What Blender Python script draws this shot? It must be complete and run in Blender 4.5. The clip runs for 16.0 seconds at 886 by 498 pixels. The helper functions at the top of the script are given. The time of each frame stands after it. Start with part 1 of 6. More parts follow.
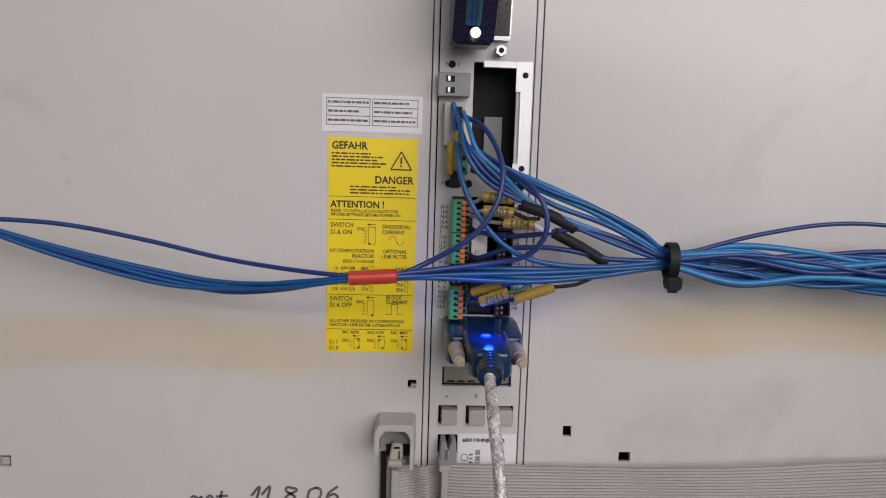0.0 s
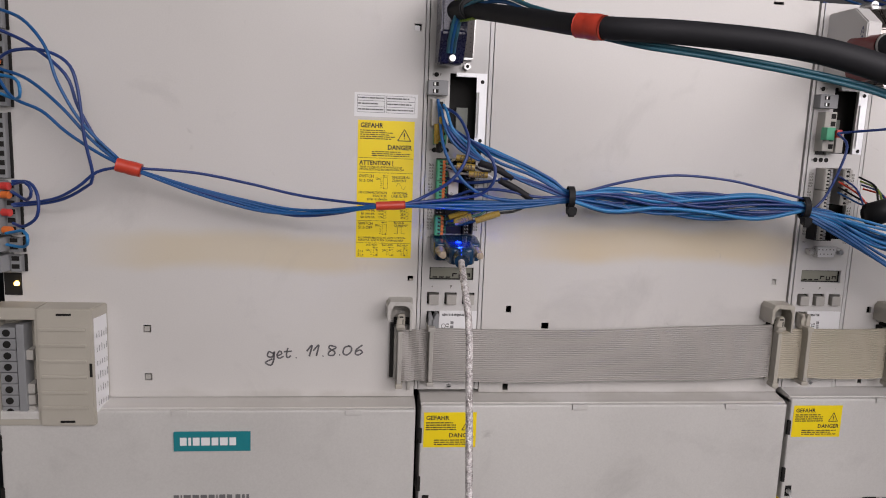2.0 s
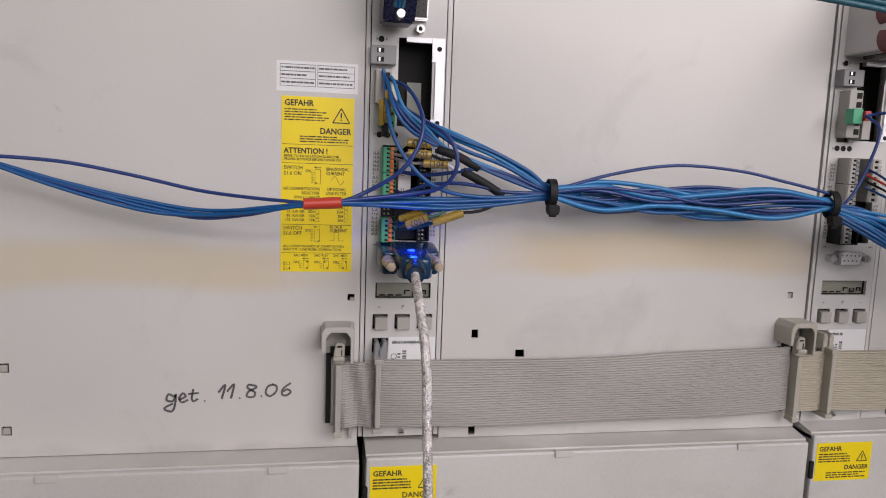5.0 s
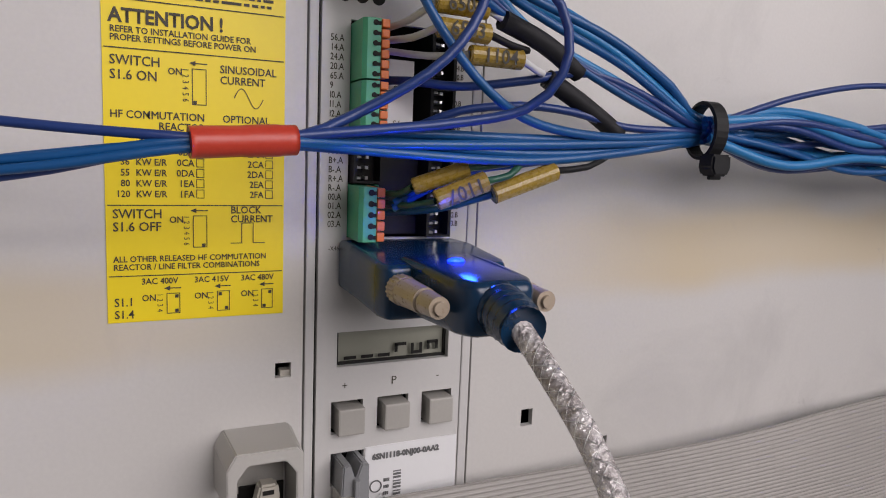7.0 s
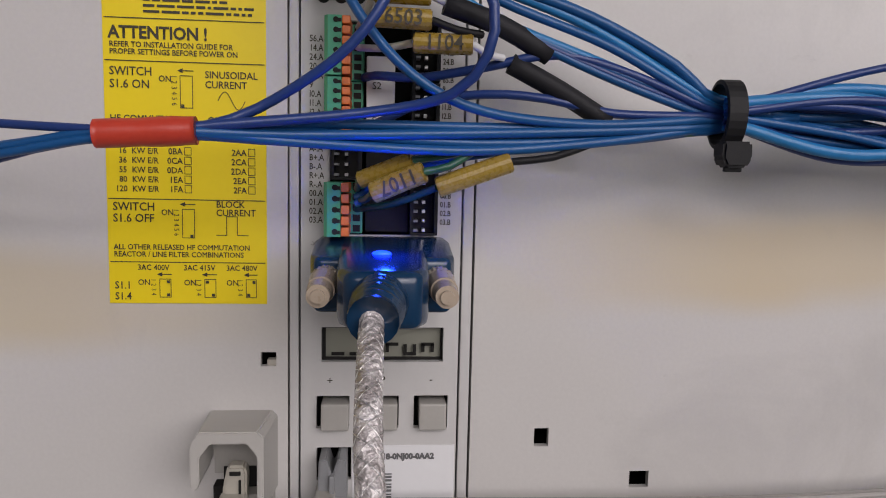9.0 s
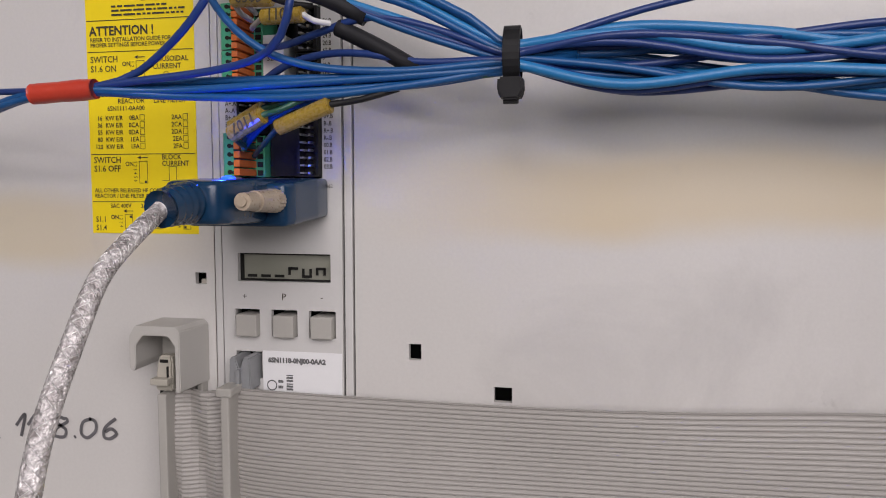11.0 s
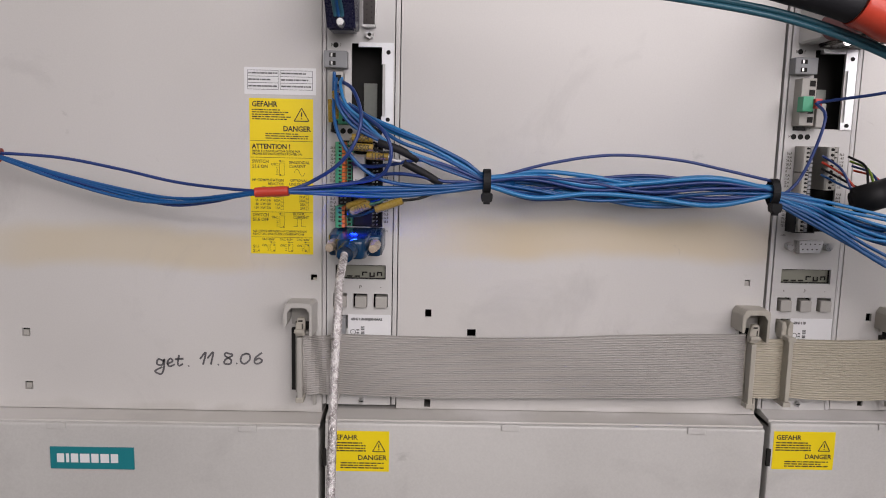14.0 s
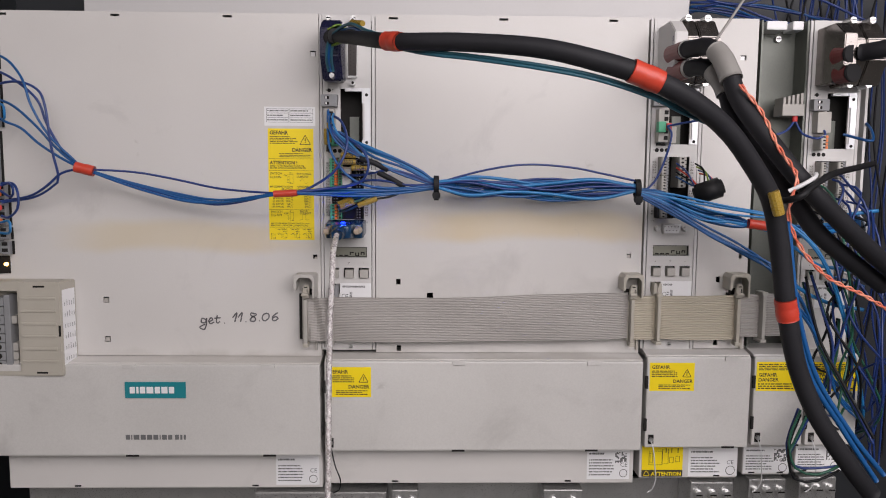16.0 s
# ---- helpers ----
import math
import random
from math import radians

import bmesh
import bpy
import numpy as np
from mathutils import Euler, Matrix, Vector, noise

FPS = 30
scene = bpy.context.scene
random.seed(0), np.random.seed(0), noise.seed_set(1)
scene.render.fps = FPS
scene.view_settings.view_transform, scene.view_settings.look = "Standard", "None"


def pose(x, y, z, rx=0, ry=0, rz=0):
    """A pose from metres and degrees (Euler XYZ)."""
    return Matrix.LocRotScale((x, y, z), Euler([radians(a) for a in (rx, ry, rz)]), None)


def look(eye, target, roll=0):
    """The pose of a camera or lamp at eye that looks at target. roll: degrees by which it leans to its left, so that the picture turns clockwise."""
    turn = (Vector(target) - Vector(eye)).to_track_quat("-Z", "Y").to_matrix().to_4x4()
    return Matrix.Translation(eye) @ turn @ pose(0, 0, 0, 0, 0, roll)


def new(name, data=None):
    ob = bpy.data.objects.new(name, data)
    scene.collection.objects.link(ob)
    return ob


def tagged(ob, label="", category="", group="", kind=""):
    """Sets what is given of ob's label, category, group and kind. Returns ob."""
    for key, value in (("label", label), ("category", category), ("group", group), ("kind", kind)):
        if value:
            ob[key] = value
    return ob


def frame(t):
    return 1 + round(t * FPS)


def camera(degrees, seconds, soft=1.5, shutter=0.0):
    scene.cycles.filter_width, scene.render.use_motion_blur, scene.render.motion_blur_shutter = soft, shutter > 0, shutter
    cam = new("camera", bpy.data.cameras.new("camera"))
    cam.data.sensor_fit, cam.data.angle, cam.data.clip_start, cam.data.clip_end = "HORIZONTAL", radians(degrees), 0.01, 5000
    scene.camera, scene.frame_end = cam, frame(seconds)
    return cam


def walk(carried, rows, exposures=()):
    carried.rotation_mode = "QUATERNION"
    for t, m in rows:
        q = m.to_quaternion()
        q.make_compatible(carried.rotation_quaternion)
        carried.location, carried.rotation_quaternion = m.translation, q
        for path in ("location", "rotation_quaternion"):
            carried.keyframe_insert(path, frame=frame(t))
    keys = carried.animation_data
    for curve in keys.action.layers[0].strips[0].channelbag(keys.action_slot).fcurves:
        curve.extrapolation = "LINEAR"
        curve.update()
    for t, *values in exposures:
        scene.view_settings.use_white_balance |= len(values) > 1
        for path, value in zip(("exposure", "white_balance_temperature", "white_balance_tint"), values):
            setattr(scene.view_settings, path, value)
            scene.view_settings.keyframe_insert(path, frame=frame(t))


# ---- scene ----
cam = camera(63.1, 16.0, soft=1.0)
PATH = [
    (0, (-0.016, -0.338, 1.284), (0.089, 1.643, 1.027), 1.8),
    (0.5, (-0.031, -0.389, 1.282), (0.066, 1.597, 1.069), 1.8),
    (1, (-0.056, -0.44, 1.289), (0.139, 1.525, 0.971), 1.6),
    (1.5, (-0.044, -0.487, 1.286), (0.129, 1.481, 0.978), 1.7),
    (2, (-0.047, -0.536, 1.282), (0.173, 1.428, 0.971), 2.2),
    (2.5, (-0.073, -0.577, 1.272), (0.252, 1.376, 0.989), 0.8),
    (3, (-0.078, -0.592, 1.279), (0.249, 1.358, 0.98), 0.9),
    (3.5, (-0.081, -0.591, 1.264), (0.251, 1.365, 1.011), 1.9),
    (4, (-0.052, -0.571, 1.266), (0.244, 1.39, 1.006), 2.0),
    (4.2, (-0.031, -0.556, 1.269), (0.199, 1.415, 1.025), 2.0),
    (6.3, (-0.04, -0.21, 1.241), (0.656, 1.64, 0.939), 2.4),
    (6.5, (-0.046, -0.2, 1.239), (0.692, 1.637, 0.951), 2.3),
    (7, (-0.055, -0.183, 1.233), (0.815, 1.597, 0.962), 2.3),
    (7.5, (-0.062, -0.173, 1.231), (0.869, 1.579, 0.98), 3.0),
    (8, (-0.057, -0.166, 1.229), (0.805, 1.621, 0.979), 2.5),
    (8.5, (-0.025, -0.173, 1.225), (0.613, 1.703, 0.957), 1.5),
    (9, (0.019, -0.197, 1.227), (0.194, 1.783, 1.007), 1.3),
    (9.5, (0.066, -0.216, 1.222), (-0.134, 1.77, 1.095), 0.2),
    (10, (0.105, -0.221, 1.208), (-0.28, 1.735, 1.049), 0.3),
    (10.2, (0.111, -0.224, 1.203), (-0.298, 1.728, 1.045), 0.7),
    (12.3, (0.122, -0.272, 1.22), (0.001, 1.719, 1.069), -0.3),
    (12.5, (0.115, -0.293, 1.229), (0.072, 1.701, 1.078), 0.4),
    (13, (0.09, -0.339, 1.243), (0.213, 1.646, 1.029), 1.5),
    (13.5, (0.072, -0.417, 1.258), (0.162, 1.557, 0.948), 1.7),
    (14, (0.067, -0.477, 1.259), (0.1, 1.505, 0.993), 1.3),
    (14.5, (0.065, -0.539, 1.246), (0.112, 1.447, 1.015), 0.8),
    (15, (0.086, -0.583, 1.248), (0.088, 1.403, 1.013), 0.1),
    (15.5, (0.094, -0.618, 1.256), (0.156, 1.368, 1.029), 0.2),
    (16, (0.093, -0.666, 1.248), (0.136, 1.324, 1.05), 0.4),
]
walk(cam, [(t, look(eye, target, roll)) for t, eye, target, roll in PATH],
     exposures=[(0, -0.30), (2, -0.20), (3.5, -0.08), (6.5, -0.18), (8.0, -0.16), (9.0, -0.34), (9.5, -0.42), (10.0, -0.1), (12.5, -0.13), (14, -0.16), (16, -0.12)])

# ---- world and lamps ----
world = bpy.data.worlds.new("room_air")
scene.world = world
world.use_nodes = True
world.node_tree.nodes["Background"].inputs[0].default_value = (0.75, 0.69, 0.74, 1)
world.node_tree.nodes["Background"].inputs[1].default_value = 0.22


def area(name, eye, target, sx, sy, power, colour):
    d = bpy.data.lights.new(name, "AREA")
    d.shape, d.size, d.size_y, d.energy, d.color = "RECTANGLE", sx, sy, power, colour
    o = new(name, d)
    o.matrix_world = look(eye, target)
    return o


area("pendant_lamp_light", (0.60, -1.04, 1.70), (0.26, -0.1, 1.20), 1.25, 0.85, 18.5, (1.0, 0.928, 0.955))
area("ceiling_lamp_light", (-0.1, -2.7, 2.63), (0.1, -1.5, 0.9), 1.6, 0.6, 26, (1.0, 0.928, 0.955))


glow = bpy.data.lights.new("plug_lamp_light", "POINT")
glow.energy, glow.color, glow.shadow_soft_size = 0.022, (0.01, 0.05, 1.0), 0.0020
new("plug_lamp_light", glow).location = (0.0205, -0.0420, 1.2150)


# ---- materials ----
def material(name, c1, c2, rough=0.5, metal=0.0, big=6.0, fine=300.0, bump=0.05, spread=0.5, island=0.0, objrand=0.0, trans=0.0, emit=None, dist=0.0004):
    """Two tones mixed by a coarse and a fine noise, with fine relief."""
    m = bpy.data.materials.new(name)
    m.use_nodes = True
    nt = m.node_tree
    n, l = nt.nodes, nt.links
    b = n["Principled BSDF"]
    geo = n.new("ShaderNodeNewGeometry")
    n1 = n.new("ShaderNodeTexNoise")
    n1.inputs["Scale"].default_value, n1.inputs["Detail"].default_value = big, 6
    n2 = n.new("ShaderNodeTexNoise")
    n2.inputs["Scale"].default_value, n2.inputs["Detail"].default_value = fine, 4
    l.new(geo.outputs["Position"], n1.inputs["Vector"])
    l.new(geo.outputs["Position"], n2.inputs["Vector"])
    mx = n.new("ShaderNodeMath")
    mx.operation = "MULTIPLY_ADD"
    l.new(n1.outputs["Fac"], mx.inputs[0])
    mx.inputs[1].default_value = spread * 1.6
    a2 = n.new("ShaderNodeMath")
    a2.operation = "MULTIPLY_ADD"
    l.new(n2.outputs["Fac"], a2.inputs[0])
    a2.inputs[1].default_value, a2.inputs[2].default_value = spread * 0.7, 0.5 - spread * 1.15
    l.new(a2.outputs[0], mx.inputs[2])
    last = mx
    for amount, kind, out in ((island, "ShaderNodeNewGeometry", "Random Per Island"), (objrand, "ShaderNodeObjectInfo", "Random")):
        if amount:
            r = n.new(kind)
            k = n.new("ShaderNodeMath")
            k.operation = "MULTIPLY_ADD"
            l.new(r.outputs[out], k.inputs[0])
            k.inputs[1].default_value = amount
            l.new(last.outputs[0], k.inputs[2])
            k2 = n.new("ShaderNodeMath")
            k2.operation = "SUBTRACT"
            l.new(k.outputs[0], k2.inputs[0])
            k2.inputs[1].default_value = amount / 2
            last = k2
    ramp = n.new("ShaderNodeMix")
    ramp.data_type = "RGBA"
    ramp.inputs["A"].default_value, ramp.inputs["B"].default_value = (*c1, 1), (*c2, 1)
    l.new(last.outputs[0], ramp.inputs["Factor"])
    l.new(ramp.outputs["Result"], b.inputs["Base Color"])
    rr = n.new("ShaderNodeMath")
    rr.operation = "MULTIPLY_ADD"
    l.new(n2.outputs["Fac"], rr.inputs[0])
    rr.inputs[1].default_value, rr.inputs[2].default_value = 0.2, rough - 0.1
    l.new(rr.outputs[0], b.inputs["Roughness"])
    b.inputs["Metallic"].default_value = metal
    if trans:
        b.inputs["Transmission Weight"].default_value = trans
    if emit:
        b.inputs["Emission Color"].default_value, b.inputs["Emission Strength"].default_value = (*emit[0], 1), emit[1]
    if bump:
        bp = n.new("ShaderNodeBump")
        bp.inputs["Strength"].default_value, bp.inputs["Distance"].default_value = bump, dist
        l.new(n2.outputs["Fac"], bp.inputs["Height"])
        l.new(bp.outputs["Normal"], b.inputs["Normal"])
    m["ramp"] = ramp.name
    return m


def stain(m, colour, amount, zc, zw, x0, x1, grain=9.0):
    """A worn band of discoloured paint round height zc, between x0 and x1, with an uneven outline."""
    nt = m.node_tree
    n, l = nt.nodes, nt.links
    b = n["Principled BSDF"]
    src = b.inputs["Base Color"].links[0].from_socket
    geo, sep, noi = n.new("ShaderNodeNewGeometry"), n.new("ShaderNodeSeparateXYZ"), n.new("ShaderNodeTexNoise")
    noi.inputs["Scale"].default_value, noi.inputs["Detail"].default_value = grain, 5
    l.new(geo.outputs["Position"], noi.inputs["Vector"])
    l.new(geo.outputs["Position"], sep.inputs[0])

    def mt(op, a, c, d=None):
        k = n.new("ShaderNodeMath")
        k.operation = op
        for i, v in enumerate((a, c, d)):
            if v is None:
                continue
            if isinstance(v, (int, float)):
                k.inputs[i].default_value = v
            else:
                l.new(v, k.inputs[i])
        return k.outputs[0]

    def bell(v, centre, half):
        d = mt("ABSOLUTE", mt("SUBTRACT", v, centre), 0)
        k = n.new("ShaderNodeMapRange")
        k.interpolation_type = "SMOOTHSTEP"
        l.new(d, k.inputs["Value"])
        k.inputs["From Min"].default_value, k.inputs["From Max"].default_value = half * 0.35, half
        k.inputs["To Min"].default_value, k.inputs["To Max"].default_value = 1, 0
        return k.outputs["Result"]
    wob = mt("MULTIPLY_ADD", noi.outputs["Fac"], 0.03, -0.015)
    zz = mt("ADD", sep.outputs["Z"], wob)
    f = mt("MULTIPLY", bell(zz, zc, zw), bell(sep.outputs["X"], (x0 + x1) / 2, (x1 - x0) / 2))
    f = mt("MULTIPLY", f, mt("MULTIPLY_ADD", noi.outputs["Fac"], amount * 0.9, amount * 0.55))
    mx = n.new("ShaderNodeMix")
    mx.data_type = "RGBA"
    l.new(f, mx.inputs["Factor"])
    l.new(src, mx.inputs["A"])
    mx.inputs["B"].default_value = (*colour, 1)
    l.new(mx.outputs["Result"], b.inputs["Base Color"])


def smudge(m, colour, scale, low, high, amount):
    """Uneven grey hand marks where a noise rises above a threshold."""
    nt = m.node_tree
    n, l = nt.nodes, nt.links
    b = n["Principled BSDF"]
    src = b.inputs["Base Color"].links[0].from_socket
    geo, noi, mp = n.new("ShaderNodeNewGeometry"), n.new("ShaderNodeTexNoise"), n.new("ShaderNodeMapRange")
    noi.inputs["Scale"].default_value, noi.inputs["Detail"].default_value, noi.inputs["Roughness"].default_value, noi.inputs["Distortion"].default_value = scale, 7, 0.62, 0.6
    l.new(geo.outputs["Position"], noi.inputs["Vector"])
    l.new(noi.outputs["Fac"], mp.inputs["Value"])
    mp.inputs["From Min"].default_value, mp.inputs["From Max"].default_value, mp.inputs["To Max"].default_value = low, high, amount
    mx = n.new("ShaderNodeMix")
    mx.data_type = "RGBA"
    l.new(mp.outputs["Result"], mx.inputs["Factor"])
    l.new(src, mx.inputs["A"])
    mx.inputs["B"].default_value = (*colour, 1)
    l.new(mx.outputs["Result"], b.inputs["Base Color"])


PAINT = material("off_white_enamel", (0.50, 0.485, 0.462), (0.65, 0.632, 0.605), 0.44, 0, 5, 900, 0.10, 0.55, dist=0.0002)
stain(PAINT, (0.57, 0.475, 0.31), 0.78, 1.2035, 0.018, 0.035, 0.34)
stain(PAINT, (0.56, 0.475, 0.31), 0.62, 1.1925, 0.018, -0.27, 0.02)
stain(PAINT, (0.39, 0.37, 0.33), 0.5, 1.077, 0.010, -0.32, 0.5, 20)
DOORPAINT = material("door_enamel", (0.44, 0.43, 0.408), (0.61, 0.60, 0.572), 0.45, 0, 8, 700, 0.10, 0.75, dist=0.0002)
smudge(PAINT, (0.33, 0.32, 0.31), 11, 0.58, 0.78, 0.42)
smudge(PAINT, (0.30, 0.285, 0.26), 55, 0.68, 0.80, 0.5)
smudge(DOORPAINT, (0.30, 0.29, 0.275), 10, 0.56, 0.78, 0.5)
smudge(DOORPAINT, (0.26, 0.25, 0.23), 60, 0.68, 0.80, 0.5)
UNITPAINT = material("unit_plate_paint", (0.50, 0.49, 0.475), (0.61, 0.60, 0.58), 0.42, 0, 20, 900, 0.08, 0.4, dist=0.0002)
PLASTIC = material("grey_beige_plastic", (0.34, 0.325, 0.295), (0.44, 0.425, 0.39), 0.5, 0, 30, 900, 0.08, 0.5)
HOODPLASTIC = material("pale_hood_plastic", (0.43, 0.415, 0.385), (0.52, 0.505, 0.47), 0.5, 0, 30, 900, 0.08, 0.5)
OLDPLASTIC = material("yellowed_plastic", (0.36, 0.335, 0.28), (0.46, 0.435, 0.375), 0.45, 0, 40, 900, 0.08, 0.5)
GREYTERM = material("grey_terminal_plastic", (0.19, 0.195, 0.20), (0.28, 0.285, 0.29), 0.45, 0, 60, 900, 0.05, 0.5)
BLACK = material("black_plastic", (0.004, 0.004, 0.005), (0.012, 0.012, 0.013), 0.58, 0, 60, 900, 0.08, 0.6)
# Near-black that paints the shade in openings and gaps; also colours small black parts.
HOLE = material("hole_shade_and_black", (0.006, 0.0055, 0.005), (0.018, 0.017, 0.015), 0.7, 0, 40, 500, 0.05, 0.6)
RUBBER = material("black_cable_rubber", (0.007, 0.007, 0.009), (0.019, 0.019, 0.022), 0.62, 0, 30, 1200, 0.15, 0.6)
REDTAPE = material("red_tape", (0.42, 0.030, 0.017), (0.57, 0.062, 0.030), 0.38, 0, 50, 800, 0.15, 0.6)
BLUE = material("blue_wire", (0.004, 0.040, 0.145), (0.011, 0.115, 0.33), 0.36, 0, 25, 900, 0.06, 0.35, island=0.9)
DARKBLUE = material("dark_blue_wire", (0.008, 0.020, 0.105), (0.021, 0.058, 0.23), 0.36, 0, 25, 900, 0.06, 0.35, island=0.8)
CYAN = material("light_blue_wire", (0.010, 0.125, 0.34), (0.030, 0.23, 0.50), 0.35, 0, 25, 900, 0.06, 0.4, island=0.5)
YELLOW = material("yellow_label", (0.80, 0.60, 0.004), (0.90, 0.70, 0.010), 0.42, 0, 14, 700, 0.03, 0.5)
WHITE = material("white_label_paper", (0.70, 0.70, 0.70), (0.80, 0.80, 0.80), 0.45, 0, 20, 700, 0.03, 0.4)
INK = material("dark_print", (0.03, 0.024, 0.012), (0.06, 0.05, 0.03), 0.6, 0, 60, 900, 0.0, 0.4)
GREYINK = material("grey_print", (0.10, 0.10, 0.10), (0.16, 0.16, 0.16), 0.6, 0, 60, 900, 0.0, 0.4)
PEN = material("marker_pen", (0.06, 0.055, 0.06), (0.16, 0.155, 0.16), 0.6, 0, 90, 900, 0.0, 1.0)
TEAL = material("teal_badge", (0.008, 0.17, 0.20), (0.015, 0.22, 0.25), 0.4, 0, 20, 800, 0.03, 0.4)
GREEN = material("green_terminal", (0.045, 0.30, 0.16), (0.085, 0.42, 0.24), 0.42, 0, 60, 900, 0.05, 0.5)
ORANGE = material("orange_lever", (0.62, 0.13, 0.02), (0.75, 0.20, 0.04), 0.42, 0, 60, 900, 0.05, 0.5)
RED = material("red_lever", (0.5, 0.03, 0.03), (0.65, 0.06, 0.05), 0.42, 0, 60, 900, 0.05, 0.5)
STEEL = material("zinc_steel", (0.50, 0.50, 0.49), (0.72, 0.72, 0.71), 0.30, 0.9, 50, 900, 0.06, 0.6)
CHROME = material("nickel_hood", (0.16, 0.145, 0.135), (0.32, 0.295, 0.275), 0.24, 0.95, 40, 900, 0.04, 0.6)
BRUSHED = material("bare_aluminium", (0.62, 0.63, 0.64), (0.78, 0.79, 0.80), 0.42, 0.55, 40, 900, 0.05, 0.5)
TAG = material("yellow_tag_sleeve", (0.20, 0.130, 0.018), (0.40, 0.27, 0.045), 0.28, 0, 60, 900, 0.05, 0.7)
PLUG = material("blue_translucent_plug", (0.003, 0.020, 0.055), (0.007, 0.040, 0.095), 0.22, 0, 60, 900, 0.04, 0.5)
SCREWCAP = material("clear_thumbscrew", (0.30, 0.24, 0.18), (0.46, 0.38, 0.29), 0.3, 0, 120, 900, 0.08, 0.6)
BRAID = material("braided_foil_cable", (0.40, 0.365, 0.355), (0.90, 0.86, 0.85), 0.2, 0.45, 260, 900, 0.9, 2.4, dist=0.0016)
LED = material("blue_led", (0.02, 0.05, 0.8), (0.02, 0.05, 0.9), 0.3, 0, 60, 900, 0.0, 0.2, emit=((0.0012, 0.012, 1.0), 16.0))
YLED = material("amber_led", (0.8, 0.5, 0.1), (0.9, 0.6, 0.1), 0.3, 0, 60, 900, 0.0, 0.2, emit=((1.0, 0.62, 0.15), 7.0))
LCD = material("grey_lcd_glass", (0.25, 0.25, 0.205), (0.30, 0.30, 0.25), 0.2, 0, 60, 900, 0.0, 0.3)
RIBBON = material("grey_ribbon_cable", (0.30, 0.285, 0.265), (0.39, 0.37, 0.345), 0.45, 0, 25, 900, 0.05, 0.5)
YRIBBON = material("yellowed_ribbon_cable", (0.37, 0.335, 0.26), (0.46, 0.42, 0.33), 0.45, 0, 25, 900, 0.05, 0.5)
SLEEVE = material("grey_heatshrink", (0.21, 0.20, 0.185), (0.31, 0.30, 0.28), 0.5, 0, 60, 900, 0.1, 0.5)
COPPERWIRE = material("orange_white_wire", (0.60, 0.11, 0.06), (0.74, 0.30, 0.20), 0.45, 0, 150, 900, 0.05, 2.2)
TEALWIRE = material("teal_wire", (0.015, 0.075, 0.11), (0.035, 0.14, 0.19), 0.4, 0, 40, 900, 0.05, 0.5, island=0.6)
COLLAR = material("dark_red_collar", (0.10, 0.016, 0.016), (0.18, 0.03, 0.03), 0.4)
GREENWIRE = material("dark_green_wire", (0.01, 0.06, 0.04), (0.03, 0.14, 0.08), 0.4, 0, 40, 900, 0.05, 0.5, island=0.6)
YGWIRE = material("yellow_green_wire", (0.05, 0.15, 0.02), (0.20, 0.27, 0.03), 0.4, 0, 140, 900, 0.05, 2.0)
WHITEWIRE = material("white_wire", (0.55, 0.55, 0.55), (0.7, 0.7, 0.7), 0.4, 0, 40, 900, 0.05, 0.5)
DARKPLATE = material("dark_cabinet_steel", (0.016, 0.018, 0.021), (0.035, 0.038, 0.042), 0.55, 0.2, 8, 400, 0.1, 0.6)
SLOTPLATE = material("grey_green_zinc_plate", (0.10, 0.108, 0.095), (0.17, 0.178, 0.155), 0.4, 0.35, 16, 500, 0.1, 0.7)
DUCT = material("light_duct_plastic", (0.55, 0.54, 0.53), (0.66, 0.65, 0.64), 0.5, 0, 6, 500, 0.05, 0.5)
ROOM = material("room_paint", (0.76, 0.755, 0.74), (0.84, 0.835, 0.82), 0.7, 0, 2, 60, 0.1, 0.5)
FLOORM = material("grey_floor", (0.26, 0.26, 0.25), (0.36, 0.36, 0.345), 0.6, 0, 3, 80, 0.1, 0.6)
for m in (BLACK, HOLE, RUBBER):
    m.node_tree.nodes["Principled BSDF"].inputs["Specular IOR Level"].default_value = 0.28


# ---- mesh helpers ----
ORIGIN = {}


def thing(name, base, label, category, group="", kind=""):
    ob = new(name)
    ob.empty_display_size = 0.01
    ob.location = base
    ORIGIN[ob.name] = Vector(base)
    return tagged(ob, label, category, group, kind)


def part(name, bm, mat, parent=None, label="", smooth=False):
    """Links a bmesh, given in world places, as one mesh under a thing or a part."""
    me = bpy.data.meshes.new(name)
    base = ORIGIN[parent.name] if parent else Vector((0, 0, 0))
    bmesh.ops.translate(bm, verts=bm.verts, vec=-base)
    bm.to_mesh(me)
    bm.free()
    me.materials.append(mat)
    if smooth:
        for p in me.polygons:
            p.use_smooth = True
    ob = new(name, me)
    if parent:
        ob.parent = parent
    ORIGIN[ob.name] = base
    if label:
        ob["label"] = label
    return ob


def box(x0, x1, y0, y1, z0, z1, bevel=0.0, bm=None, seg=2):
    own = bmesh.new()
    bmesh.ops.create_cube(own, size=1)
    for v in own.verts:
        v.co = Vector((x0 + (v.co.x + 0.5) * (x1 - x0), y0 + (v.co.y + 0.5) * (y1 - y0), z0 + (v.co.z + 0.5) * (z1 - z0)))
    if bevel:
        bmesh.ops.bevel(own, geom=own.edges[:], offset=bevel, segments=seg, affect="EDGES", profile=0.6)
    return join(bm, own)


